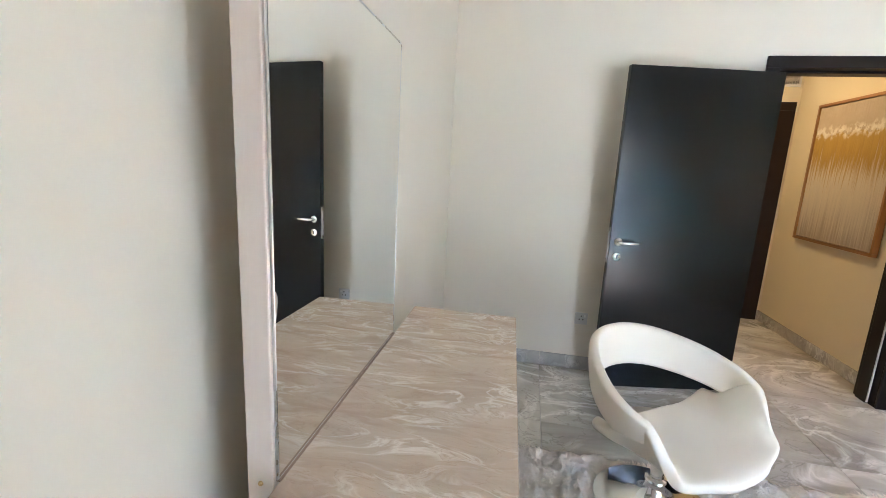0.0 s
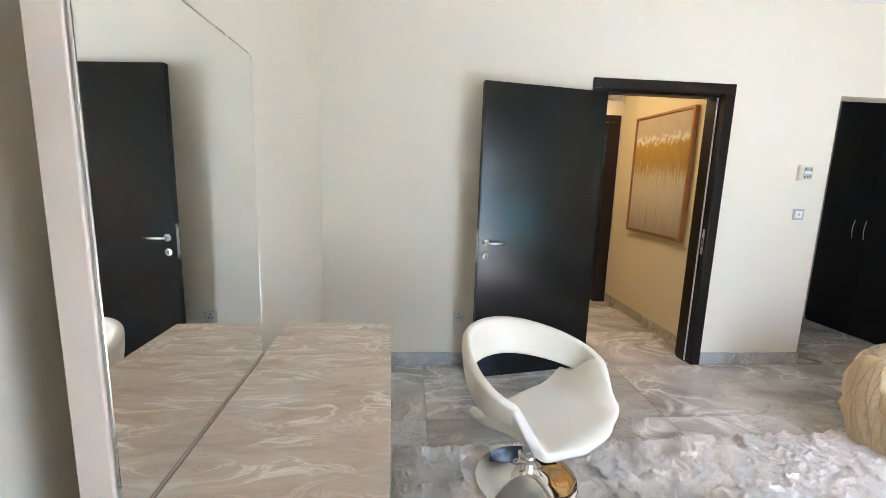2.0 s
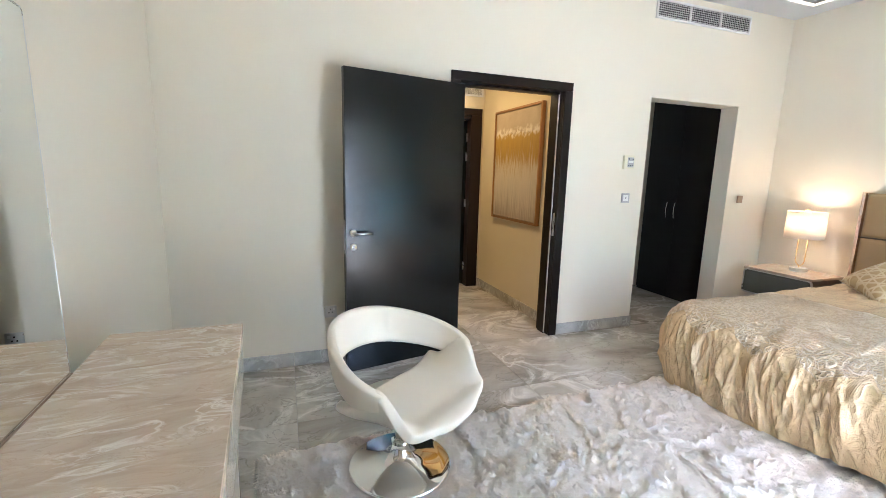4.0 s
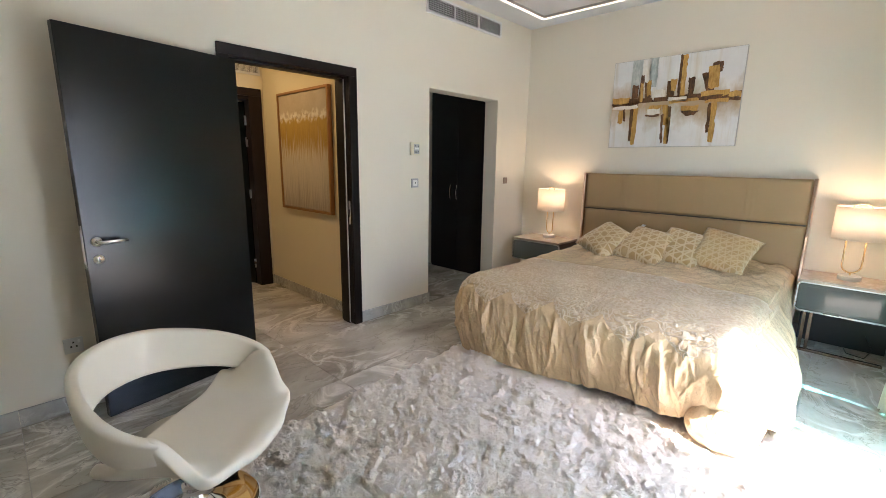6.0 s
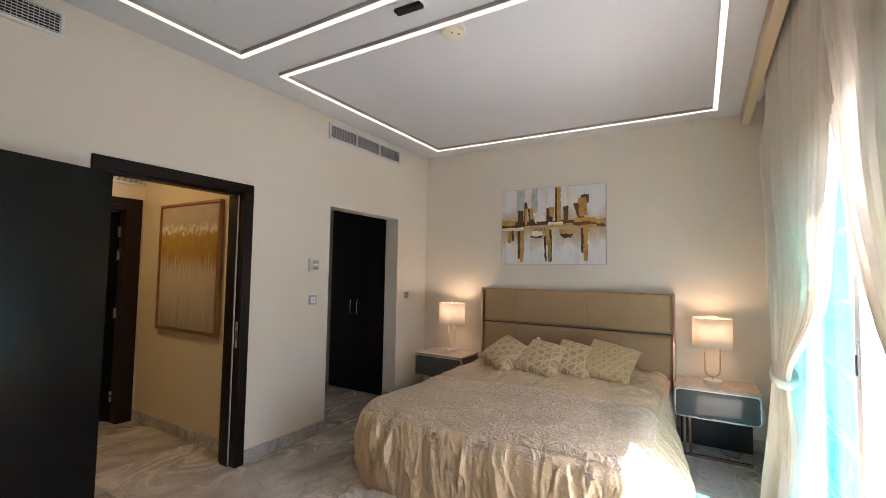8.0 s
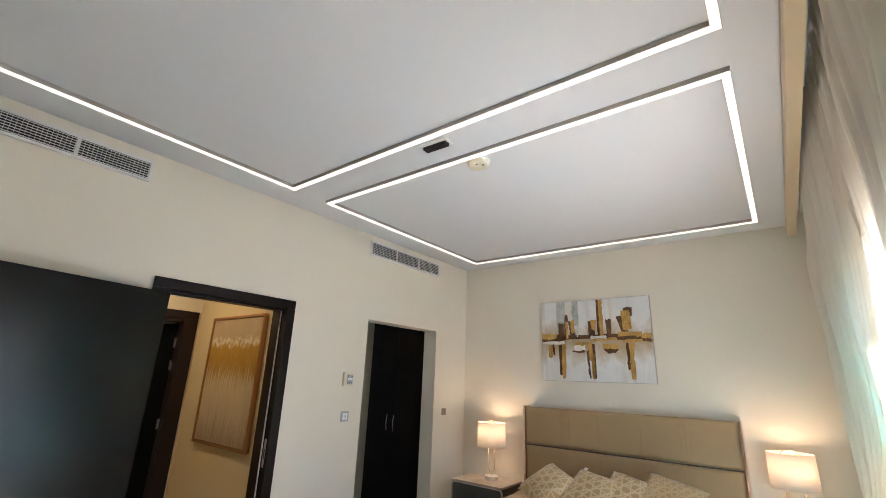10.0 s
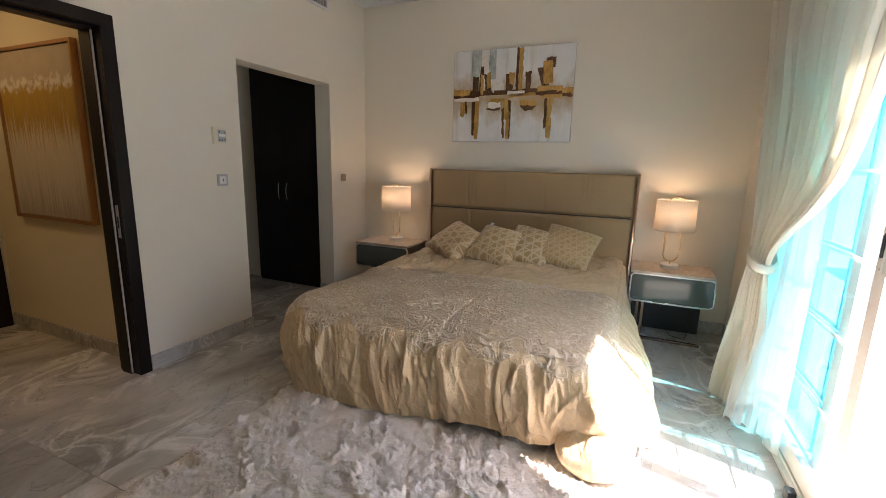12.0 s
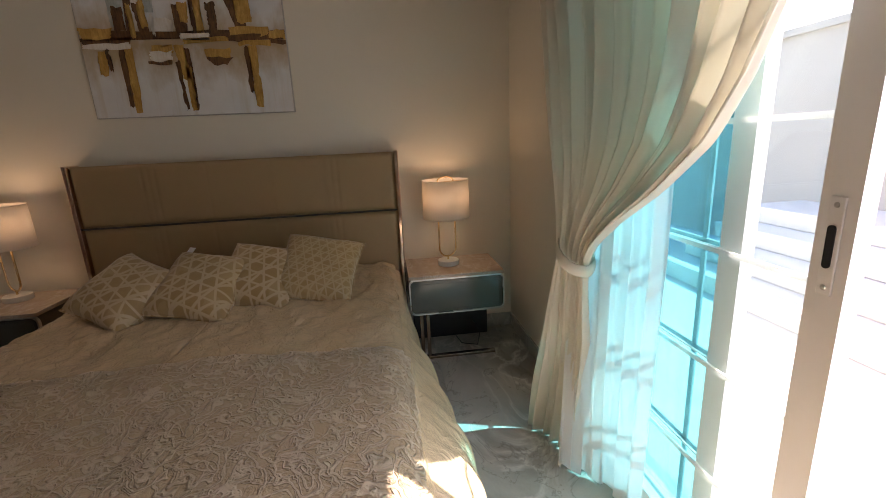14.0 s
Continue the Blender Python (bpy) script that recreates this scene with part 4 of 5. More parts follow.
rough_up(dv2, 1, 0.012, -1)


def bunch():
    """The gathered corner of the duvet: a soft tilted pouch below a pinched neck."""
    def at(u, v):
        a = 2 * math.pi * u
        pleat = 0.5 + 0.5 * math.sin(a * 8 + 1.7 * math.sin(a * 2 + 0.6))
        t = v
        z = 0.40 - 0.385 * t
        r = 0.035 + 0.115 * math.sin(min(1, t * 1.6) * math.pi / 2) ** 1.1
        if t > 0.62:
            r *= math.sqrt(max(0.0, 1 - ((t - 0.62) / 0.381) ** 2))
        r -= 0.058 * pleat * max(0, 1 - t * 1.5) - 0.012 * pleat * math.exp(-((t - 0.45) / 0.15) ** 2)
        r *= 1 + 0.16 * noise.noise((math.cos(a) * 1.3, math.sin(a) * 1.3, z * 5))
        return (3.055 + 0.98 * r * math.cos(a) - 0.06 * v, 0.435 + 1.12 * r * math.sin(a) + 0.05 * v, z)
    return grid(144, 44, at, True)


part("gathered_corner", bunch(), DUVET, dv2, smooth=True)


# cushions
def cushion(place, size, lean, roll, turn, mat, label, seed, fringe=False):
    ob = new("cushion")
    nf = 34

    def at(side):
        def f(u, v):
            x, y = (u - 0.5) * 2, (v - 0.5) * 2
            pin = 1 - 0.09 * (1 - x * x) * (y * y) ** 2
            pin2 = 1 - 0.09 * (1 - y * y) * (x * x) ** 2
            h = max(0.0, (1 - x ** 4) * (1 - y ** 4)) ** 0.55
            w = 0.004 * fbm(x * 2.5 + seed, y * 2.5, side * 3, 3)
            return (x * size / 2 * pin2, y * size / 2 * pin, side * (0.084 * h + w * (h > 0.02)))
        return f
    bm = grid(nf, nf, at(1))
    bm2 = grid(nf, nf, at(-1))
    me = bpy.data.meshes.new("tmp")
    bm2.to_mesh(me)
    bm.from_mesh(me)
    bm2.free()
    bpy.data.meshes.remove(me)
    bmesh.ops.remove_doubles(bm, verts=bm.verts, dist=0.0008)
    body = part("cover", bm, mat, ob, "", True)
    edge = []
    for u, v in [(i / 24, 0) for i in range(24)] + [(1, i / 24) for i in range(24)] + [(1 - i / 24, 1) for i in range(24)] + [(0, 1 - i / 24) for i in range(24)]:
        p = at(1)(u, v)
        edge.append((p[0], p[1], 0.0))
    part("piping", tube(edge, 0.0045, 6, True), mat, ob, "", True)
    if fringe:
        part("price_tag", boxes(((size / 2 - 0.03, size / 2 - 0.06, 0.012), (size / 2 + 0.03, size / 2 - 0.028, 0.0135))), TAG, ob, "small white paper tag")
    ob.matrix_world = pose(*place) @ pose(0, 0, 0, 0, 0, turn) @ pose(0, 0, 0, 0, -lean, 0) @ pose(0, 0, 0, 0, 0, roll)
    return tagged(ob, label, "cushion", "cushions on the bed")


# local x runs up the lean, away from the foot
cushion((4.53, 1.785, 0.735), 0.405, 33, -27, -6, BROCADE, "beige brocade cushion with silver line pattern, leaning askew", 1.0)
cushion((4.53, 1.430, 0.735), 0.415, 33, -14, 0, BROCADE, "beige brocade cushion with silver lines and a paper tag", 4.0, True)
cushion((4.61, 1.165, 0.740), 0.405, 36, -16, 4, BROCADE, "beige brocade cushion with silver line pattern between two others", 7.0)
cushion((4.64, 0.870, 0.750), 0.43, 38, -17, 8, BROCADE_FINE, "plain pale gold cushion with a fine pattern", 11.0)


# ---- nightstands and lamps ----
def nightstand(place, label, bed_side):
    ob = thing("nightstand", place, label, "nightstand", "nightstands beside the bed")
    w, d, t, z0 = 0.60, 0.43, 0.59, 0.335
    part("top", boxes(((0, -w / 2, t - 0.022), (d, w / 2, t)), r=0.003), NS_TOP, ob, "beige marble top")
    bm = bmesh.new()
    o, i = rounded(-w / 2, w / 2, z0, t - 0.0225, 0.035), rounded(-w / 2 + 0.008, w / 2 - 0.008, z0 + 0.008, t - 0.0305, 0.029)
    n = len(o)
    f = [[bm.verts.new((x, a, b)) for a, b in ring] for x in (0.0, 0.02) for ring in (o, i)]
    for k in range(n):
        j = (k + 1) % n
        bm.faces.new((f[0][k], f[0][j], f[1][j], f[1][k])), bm.faces.new((f[2][k], f[3][k], f[3][j], f[2][j]))
        bm.faces.new((f[0][k], f[2][k], f[2][j], f[0][j])), bm.faces.new((f[1][k], f[1][j], f[3][j], f[3][k]))
    part("front_frame", bm, SATIN, ob, "polished metal frame round the drawer")
    part("body", prism(rounded(-w / 2 + 0.002, w / 2 - 0.002, z0 + 0.002, t - 0.023, 0.034), "x", 0.0205, d - 0.01), PIPING, ob)
    part("drawer", prism(rounded(-w / 2 + 0.013, w / 2 - 0.013, z0 + 0.013, t - 0.036, 0.022), "x", 0.003, 0.0202), SMOKED, ob, "grey smoked glass drawer front")
    rim = tube([(0.003, a, b) for a, b in rounded(-w / 2 + 0.030, w / 2 - 0.030, z0 + 0.030, t - 0.056, 0.012)], 0.002, 6, True)
    part("drawer_bevel", rim, SMOKED, ob)
    for y in (bed_side * (w / 2 - 0.07), bed_side * (w / 2 - 0.11)):
        part("leg", boxes(((0.06, y - 0.011, 0.02), (0.085, y + 0.011, z0)), r=0.003), ROSE_SHADED, ob)
    part("rail", boxes(((0.055, -w / 2 + 0.05, 0.0), (0.09, w / 2 - 0.05, 0.0195)), r=0.003), ROSE_SHADED, ob)
    # added black panel stands in for the shadow under the nightstand
    part("shadow_panel", boxes(((d - 0.05, -w / 2 + 0.03, 0.0), (d - 0.03, w / 2 - 0.03, z0))), BLACK, ob)
    return ob


def table_lamp(place, turn, label):
    ob = thing("table_lamp", place, label, "lamp", "bedside lamps", turn)
    part("foot", lathe([(0, 0), (0.068, 0), (0.070, 0.004), (0.070, 0.030), (0.066, 0.034), (0, 0.034)], 40), WHITE_STONE, ob, smooth=False)
    part("stem", tube([(0, 0, 0.034), (0, 0, 0.055)], 0.006, 10), BRASS, ob)
    w, z0, z1 = 0.058, 0.055, 0.335
    pts = [(0, w * math.sin(a), z0 + w + -w * math.cos(a)) for a in [radians(-90 + 180 * k / 16) for k in range(17)]]
    pts = [(0, -w, z1)] + pts + [(0, w, z1)]
    part("loop", tube(pts, 0.0055, 10), BRASS, ob, "brass loop stem", True)
    part("crossbar", boxes(((-0.006, -w - 0.006, z1 - 0.004), (0.006, w + 0.006, z1 + 0.008)), r=0.002), BRASS, ob)
    part("harp", tube([(0, 0.055 * math.cos(a), 0.548 + 0.032 * math.sin(a)) for a in [radians(180 * k / 14) for k in range(15)]], 0.0035, 8), BRASS, ob, "brass arched finial", True)
    part("spider", boxes(((-0.003, -0.146, 0.545), (0.003, 0.146, 0.549))), BRASS, ob)
    part("holder", lathe([(0, 0.34), (0.014, 0.34), (0.014, 0.385), (0, 0.385)], 16), BRASS, ob)
    part("bulb", lathe([(0, 0.385), (0.012, 0.388), (0.024, 0.41), (0.028, 0.432), (0.020, 0.455), (0, 0.463)], 20), BULB, ob, smooth=True)
    sh = part("shade", lathe([(0.150, 0.315), (0.149, 0.43), (0.147, 0.558)], 48), SHADE, ob, "white drum shade lit from inside", True)
    rough_up(sh, 0, 0.002, 0)
    for z, r in ((0.3155, 0.1505), (0.5575, 0.1475)):
        part("shade_rim", tube([(r * math.cos(2 * math.pi * k / 48), r * math.sin(2 * math.pi * k / 48), z) for k in range(48)], 0.0025, 6, True), SHADE, ob)
    return ob


nightstand((4.85, 0.082, 0), "nightstand with a marble top and smoked glass drawer by the curtain", 1)
nightstand((4.78, 2.70, 0), "nightstand with a marble top and smoked glass drawer by the passage", -1)
for i, (p, t) in enumerate((((5.08, 0.100, 0.59), 15), ((5.06, 2.685, 0.59), -25))):
    table_lamp(p, t, "lit table lamp with a white drum shade and brass loop")
    pl = new("lamp_light", bpy.data.lights.new("lamp_light", "POINT"))
    pl.data.energy, pl.data.color, pl.data.shadow_soft_size = 0.34, (1.0, 0.74, 0.46), 0.05
    pl.location = (p[0], p[1], p[2] + 0.49)

for side, px, py in ((1, 5.10, -0.05), (-1, 5.08, 2.80)):
    cable = thing("lamp_cable", (px, py, 0), "thin dark lamp cable hanging behind a nightstand", "cable", "lamp cables")
    part("cord", tube([(0.19, 0.05 * side, 0.50), (0.195, 0.04 * side, 0.30), (0.15, 0.0, 0.14), (0.02, -0.06 * side, 0.06), (-0.08, -0.02 * side, 0.012), (-0.02, 0.08 * side, 0.006), (0.10, 0.10 * side, 0.006)], 0.0035, 8), BLACK, cable, smooth=True)

# ---- painting over the bed ----
art = thing("canvas_painting", (X1, 1.592, 2.04), "abstract canvas with gold and brown strokes on white", "painting")
AW, AH, AX = 0.577, 0.424, -0.032
part("canvas", boxes(((AX, -AW, -AH), (-0.001, AW, AH)), r=0.002), ART_GROUND, art)
# the thin shadow line round the canvas is built as a grey rim
part("edge_shadow", boxes(((AX + 0.004, -AW - 0.0035, -AH - 0.0035), (-0.0005, AW + 0.0035, AH + 0.0035))), PROFILE, art, "greyish rim standing in for the shadow line round the canvas")


def stroke(cy, cz, w, h, mat, layer, slant=0.0, taper=0.0, seed=0):
    """A dab of paint with torn edges; cy and cz from 0 to 1 across and down the canvas."""
    rnd = random.Random(seed)
    y0, z0 = AW - 2 * AW * cy, AH - 2 * AH * cz
    w, h = w * 2 * AW, h * 2 * AH
    pts = []
    n = 14
    for i in range(n):
        t = i / (n - 1)
        k = 1 - taper * t
        pts.append((y0 + (w / 2 * k + rnd.uniform(-0.006, 0.006)) - slant * w * (t - 0.5), z0 + h / 2 - h * t))
    for i in range(5):
        t = i / 4
        pts.append((y0 + w * (1 - taper) * (0.5 - t) - slant * w * 0.5, z0 - h / 2 + rnd.uniform(-0.012, 0.004)))
    for i in range(n):
        t = 1 - i / (n - 1)
        k = 1 - taper * t
        pts.append((y0 - (w / 2 * k + rnd.uniform(-0.006, 0.006)) - slant * w * (t - 0.5), z0 + h / 2 - h * t))
    for i in range(5):
        t = i / 4
        pts.append((y0 - w * (0.5 - t) + slant * w * 0.5, z0 + h / 2 + rnd.uniform(-0.004, 0.012)))
    bm = bmesh.new()
    x = AX - 0.0006 - 0.0007 * layer
    keep = []
    for p in pts:
        if not keep or math.hypot(p[0] - keep[-1][0], p[1] - keep[-1][1]) > 0.0015:
            keep.append((min(AW, max(-AW, p[0])), min(AH, max(-AH, p[1]))))
    bm.faces.new([bm.verts.new((x, a, b)) for a, b in keep])
    bmesh.ops.triangulate(bm, faces=bm.faces)
    ex = bmesh.ops.extrude_face_region(bm, geom=list(bm.faces))
    bmesh.ops.translate(bm, verts=[g for g in ex["geom"] if isinstance(g, bmesh.types.BMVert)], vec=(0.0004, 0, 0))
    return part("brush_stroke", bm, mat, art)


# (across, down, width, height, paint, layer, slant, taper)
STROKES = ((0.21, 0.20, 0.10, 0.40, SAGE, 0, 0, 0), (0.34, 0.16, 0.06, 0.32, SAGE, 0, 0, 0), (0.28, 0.14, 0.06, 0.30, PALE, 1, 0, 0),
           (0.08, 0.45, 0.16, 0.06, GOLD, 3, 0, 0.2), (0.30, 0.46, 0.55, 0.045, UMBER, 2, 0, 0), (0.76, 0.47, 0.48, 0.05, UMBER, 2, 0, 0), (0.12, 0.50, 0.24, 0.05, UMBER, 2, 0, 0.1),
           (0.12, 0.53, 0.22, 0.03, PALE, 4, 0, 0), (0.20, 0.36, 0.05, 0.14, UMBER, 2, 0, 0), (0.25, 0.32, 0.028, 0.28, UMBER, 3, -0.4, 0), (0.255, 0.37, 0.022, 0.20, GOLD, 4, 0, 0),
           (0.305, 0.36, 0.045, 0.19, UMBER, 3, 0.4, 0), (0.315, 0.33, 0.030, 0.16, GOLD, 4, 0.2, 0), (0.40, 0.41, 0.09, 0.09, PALE, 1, 0, 0), (0.355, 0.40, 0.012, 0.12, PALE, 5, 0, 0),
           (0.49, 0.36, 0.06, 0.18, UMBER, 2, 0, 0.1), (0.51, 0.32, 0.045, 0.11, GOLD, 4, 0, 0.2), (0.555, 0.24, 0.018, 0.46, UMBER, 3, 0, 0.1), (0.58, 0.24, 0.035, 0.46, GOLD, 2, 0, 0),
           (0.645, 0.35, 0.045, 0.17, UMBER, 3, 0, 0.2), (0.77, 0.34, 0.07, 0.22, UMBER, 2, 0.5, 0.2), (0.80, 0.28, 0.07, 0.22, GOLD, 3, 0.15, 0), (0.82, 0.18, 0.07, 0.10, UMBER, 1, 0, 0),
           (0.82, 0.45, 0.20, 0.05, GOLD, 4, 0, 0.1), (0.79, 0.49, 0.18, 0.03, UMBER, 5, 0, 0.4), (0.84, 0.52, 0.16, 0.03, GOLD, 4, 0, 0), (0.55, 0.475, 0.14, 0.03, PALE, 4, 0, 0), (0.60, 0.50, 0.22, 0.025, GOLD, 4, 0, 0),
           (0.38, 0.56, 0.10, 0.045, GOLD, 3, 0, 0), (0.37, 0.60, 0.11, 0.05, PALE, 4, 0, 0.1), (0.36, 0.64, 0.11, 0.02, UMBER, 3, 0, 0), (0.09, 0.64, 0.05, 0.14, GOLD, 3, -0.3, 0.3), (0.12, 0.62, 0.015, 0.13, UMBER, 4, 0.5, 0),
           (0.185, 0.74, 0.022, 0.38, UMBER, 3, 0, 0), (0.215, 0.76, 0.045, 0.42, GOLD, 2, 0, 0.2), (0.47, 0.64, 0.045, 0.22, GOLD, 3, 0.5, 0.2), (0.45, 0.80, 0.022, 0.32, UMBER, 4, 0.6, 0.3), (0.495, 0.76, 0.035, 0.40, UMBER, 2, 0.1, 0.2), (0.49, 0.82, 0.03, 0.28, GOLD, 3, 0, 0.3),
           (0.65, 0.60, 0.13, 0.07, GOLD, 3, 0, 0.2), (0.655, 0.64, 0.13, 0.04, UMBER, 4, 0, 0.5), (0.795, 0.70, 0.02, 0.30, UMBER, 3, 0.1, 0), (0.825, 0.75, 0.042, 0.40, GOLD, 2, 0.1, 0.2), (0.96, 0.47, 0.08, 0.05, GOLD, 3, 0, 0), (0.96, 0.52, 0.09, 0.02, UMBER, 3, 0, 0))
for i, s in enumerate(STROKES):
    stroke(*s, seed=i + 3)

# ---- curtains ----
TIE_Z = 0.93


def lerp_table(table, z):
    for (za, a), (zb, b) in zip(table, table[1:]):
        if z >= zb:
            t = (z - zb) / (za - zb)
            return b + (a - b) * t
    return table[-1][1]


LEFT = ((3.1, 4.38), (2.4, 4.28), (1.75, 4.11), (1.4, 4.04), (1.1, 3.97), (0.93, 3.945), (0.7, 3.99), (0.3, 4.07), (0.0, 4.10))
RIGHT = ((3.1, 2.70), (2.66, 2.76), (2.2, 2.90), (1.9, 3.00), (1.66, 3.09), (1.5, 3.17), (1.36, 3.27), (1.22, 3.44), (1.10, 3.62), (1.00, 3.74), (0.93, 3.79), (0.7, 3.83), (0.3, 3.84), (0.0, 3.83))


def drape_at(u, v):
    z = 3.08 - 3.06 * v
    a, b = lerp_table(LEFT, z), lerp_table(RIGHT, z)
    gather = math.exp(-((z - TIE_Z) / 0.28) ** 2)
    k = u ** (1.0 + 0.25 * max(0, min(1, z - 1.0)))
    x = a + (b - a) * k
    ph = 2 * math.pi * (13 * u + 0.35 * math.sin(6.0 * u + 1.0))
    amp = (0.040 - 0.022 * gather) * (0.75 + 0.25 * math.sin(5 * u + 0.7))
    if z < TIE_Z:
        amp *= 0.85
    near = max(0.0, 1 - u / 0.25)
    y = -0.270 - 0.030 * u + 0.055 * gather + near * (0.075 - 0.055 * gather - 0.06 * max(0.0, min(1.0, (z - 2.4) / 0.4)))
    amp *= 1 - 0.6 * near + (0.05 if z < TIE_Z else 0.0) * (1 - z / TIE_Z if z < TIE_Z else 0)
    y += 0.06 * max(0.0, 1 - z / 0.9)
    y += amp * math.sin(ph) + 0.25 * amp * math.sin(2.3 * ph + 1) + 0.003 * math.sin(9 * z + 5 * u)
    y += 0.03 * math.sin(math.pi * u) * max(0, min(1, (z - 1.0)))
    x += 0.012 * math.sin(ph * 0.5 + 3 * z)
    return (x, min(y, -0.225) if z > 2.8 else max(y, -0.338), z)


cur = part("curtain", grid(420, 150, drape_at), DRAPE, None, "", True)
tagged(cur, "cream fabric curtain gathered by a tieback", "curtain", "tied curtains")
rough_up(cur, 0, 0.004, 0)
MID, SPREAD = 2.91, 1.25
cur2 = part("curtain", grid(420, 150, lambda u, v: (MID - SPREAD * (drape_at(u, v)[0] - MID), *drape_at(u, v)[1:])), DRAPE, None, "", True)
tagged(cur2, "cream fabric curtain gathered by a tieback", "curtain", "tied curtains")
rough_up(cur2, 0, 0.004, 0)
tb = thing("curtain_tieback", (3.868, -0.235, TIE_Z), "cream fabric tieback wrapped round the curtain", "tieback")


def tie_at(u, v):
    a = 2 * math.pi * u
    w = 0.030 * (1 + 0.25 * math.cos(a))
    tilt = 0.035 * math.cos(a)
    bulge = 0.008 * math.cos((v - 0.5) * math.pi)
    return ((0.092 + bulge) * math.cos(a), (0.060 + bulge) * math.sin(a), tilt + (v - 0.5) * 2 * w + 0.002 * noise.noise((a * 3, v * 4, 1)))


band = part("band", grid(64, 9, tie_at, True), DRAPE, tb, smooth=True)
rough_up(band, 0, 0.004, 0)
copy_thing(tb, pose(MID - SPREAD * (3.868 - MID), -0.235, TIE_Z))
hook = thing("curtain_hook", (4.27, Y0, 1.40), "small metal curtain hook on the wall", "hook")
part("stem", tube([(0, 0.0, 0), (0, 0.03, 0), (-0.012, 0.045, 0.008), (-0.004, 0.05, 0.028)], 0.004, 8), SATIN, hook, smooth=True)


def sheer_at(u, v):
    z = 3.08 - 3.06 * v
    low = max(0.0, min(1.0, 1 - z / 1.0)) ** 0.8
    x_hi, y_hi = 4.08 - 0.61 * u, -0.332
    x_lo = 3.80 - 0.06 * u - 0.225 * u * u
    y_lo = -0.165 - 0.31 * u + 0.14 * u * u
    x, y = x_hi + (x_lo - x_hi) * low, y_hi + (y_lo - y_hi) * low
    ph = 2 * math.pi * (7 * u + 0.3 * math.sin(5 * u))
    w = 0.018 * math.sin(ph) + 0.006 * math.sin(2.7 * ph + z)
    return (x + w * low * 0.9, max(y + w * (1 - 0.55 * low), -0.356), z + 0.012 * math.sin(ph * 0.5) * max(0.0, 1 - z))


sh2 = part("sheer_curtain", grid(200, 80, sheer_at), SHEER, None, "", True)
tagged(sh2, "thin white sheer curtain hanging at the terrace door", "curtain", "sheer curtains")
sh4 = part("sheer_curtain", grid(200, 80, lambda u, v: (6.0 - sheer_at(u, v)[0], *sheer_at(u, v)[1:])), SHEER, None, "", True)
tagged(sh4, "thin white sheer curtain behind the second tied drape", "curtain", "sheer curtains")
rod = thing("curtain_track", ((X0 + X1) / 2, -0.285, 3.085), "white curtain track in the ceiling pocket", "curtain track")
part("rail", boxes(((-(X1 - X0) / 2 + 0.02, -0.02, 0.0), ((X1 - X0) / 2 - 0.02, 0.02, 0.0345)), r=0.003), ALU, rod)


# ---- dressing table and mirror ----
VZ = 0.845
van = thing("dressing_table", (0.08, 1.2, 0), "dressing table with a cream marble top and lacquered front", "table")
VY0, VY1 = 0.705 - 1.2, 1.79 - 1.2


def splayed(z0, z1, back, front, ends, r=0.002):
    """A slab whose long sides run slightly askew, as the table stands to the mirror."""
    y0, y1 = VY0 + ends, VY1 - ends
    bm = prism([(-0.104 + back, y0), (0.329 - front, y0), (0.284 - front, y1), (-0.132 + back, y1)], "z", z0, z1)
    if r:
        soften(bm, r, 2)
    return bm


part("top", splayed(VZ - 0.030, VZ, 0.0, 0.0, 0.0), VANITY_TOP, van, "polished cream marble top with white swirls")
part("edge_trim", splayed(VZ - 0.042, VZ - 0.0305, 0.01, 0.004, 0.004, 0), PIPING, van, "dark shadow trim under the top")
part("body", splayed(VZ - 0.22, VZ - 0.0425, 0.01, 0.014, 0.010), LACQUER, van)
lean = math.degrees(math.atan2(0.045, VY1 - VY0))
for a, b in ((VY0 + 0.02, -0.005), (0.005, VY1 - 0.02)):
    front = part("drawer", boxes(((-0.0125, a, VZ - 0.205), (-0.002, b, VZ - 0.062)), r=0.002), LACQUER, van)
    front.matrix_basis = pose(0.3045, 0.0, 0, 0, 0, lean)
line = part("drawer_line", boxes(((-0.0125, VY0 + 0.012, VZ - 0.0585), (-0.005, VY1 - 0.012, VZ - 0.052))), BRASS, van, "thin brass line above the drawers")
line.matrix_basis = pose(0.3045, 0.0, 0, 0, 0, lean)
for y in (VY0 + 0.03, VY1 - 0.05):
    part("side_panel", boxes(((-0.085, y - 0.015, 0.0), (0.245, y + 0.015, VZ - 0.2205)), r=0.002), LACQUER, van)

mir = thing("tall_mirror", (-0.094, 1.11, 0), "tall frameless mirror on a pale panel behind the dressing table", "mirror", turn=1.4)
MY0, MY1, MZ1, CH = 0.738 - 1.11, 1.482 - 1.11, 1.775, 0.012


def clipped(inset, low):
    i = inset
    return [(MY0 + i, low), (MY1 - i, low), (MY1 - i, MZ1 - i * 0.4), (MY1 - CH - i * 0.4, MZ1 + CH - i), (MY0 + CH + i * 0.4, MZ1 + CH - i), (MY0 + i, MZ1 - i * 0.4)]


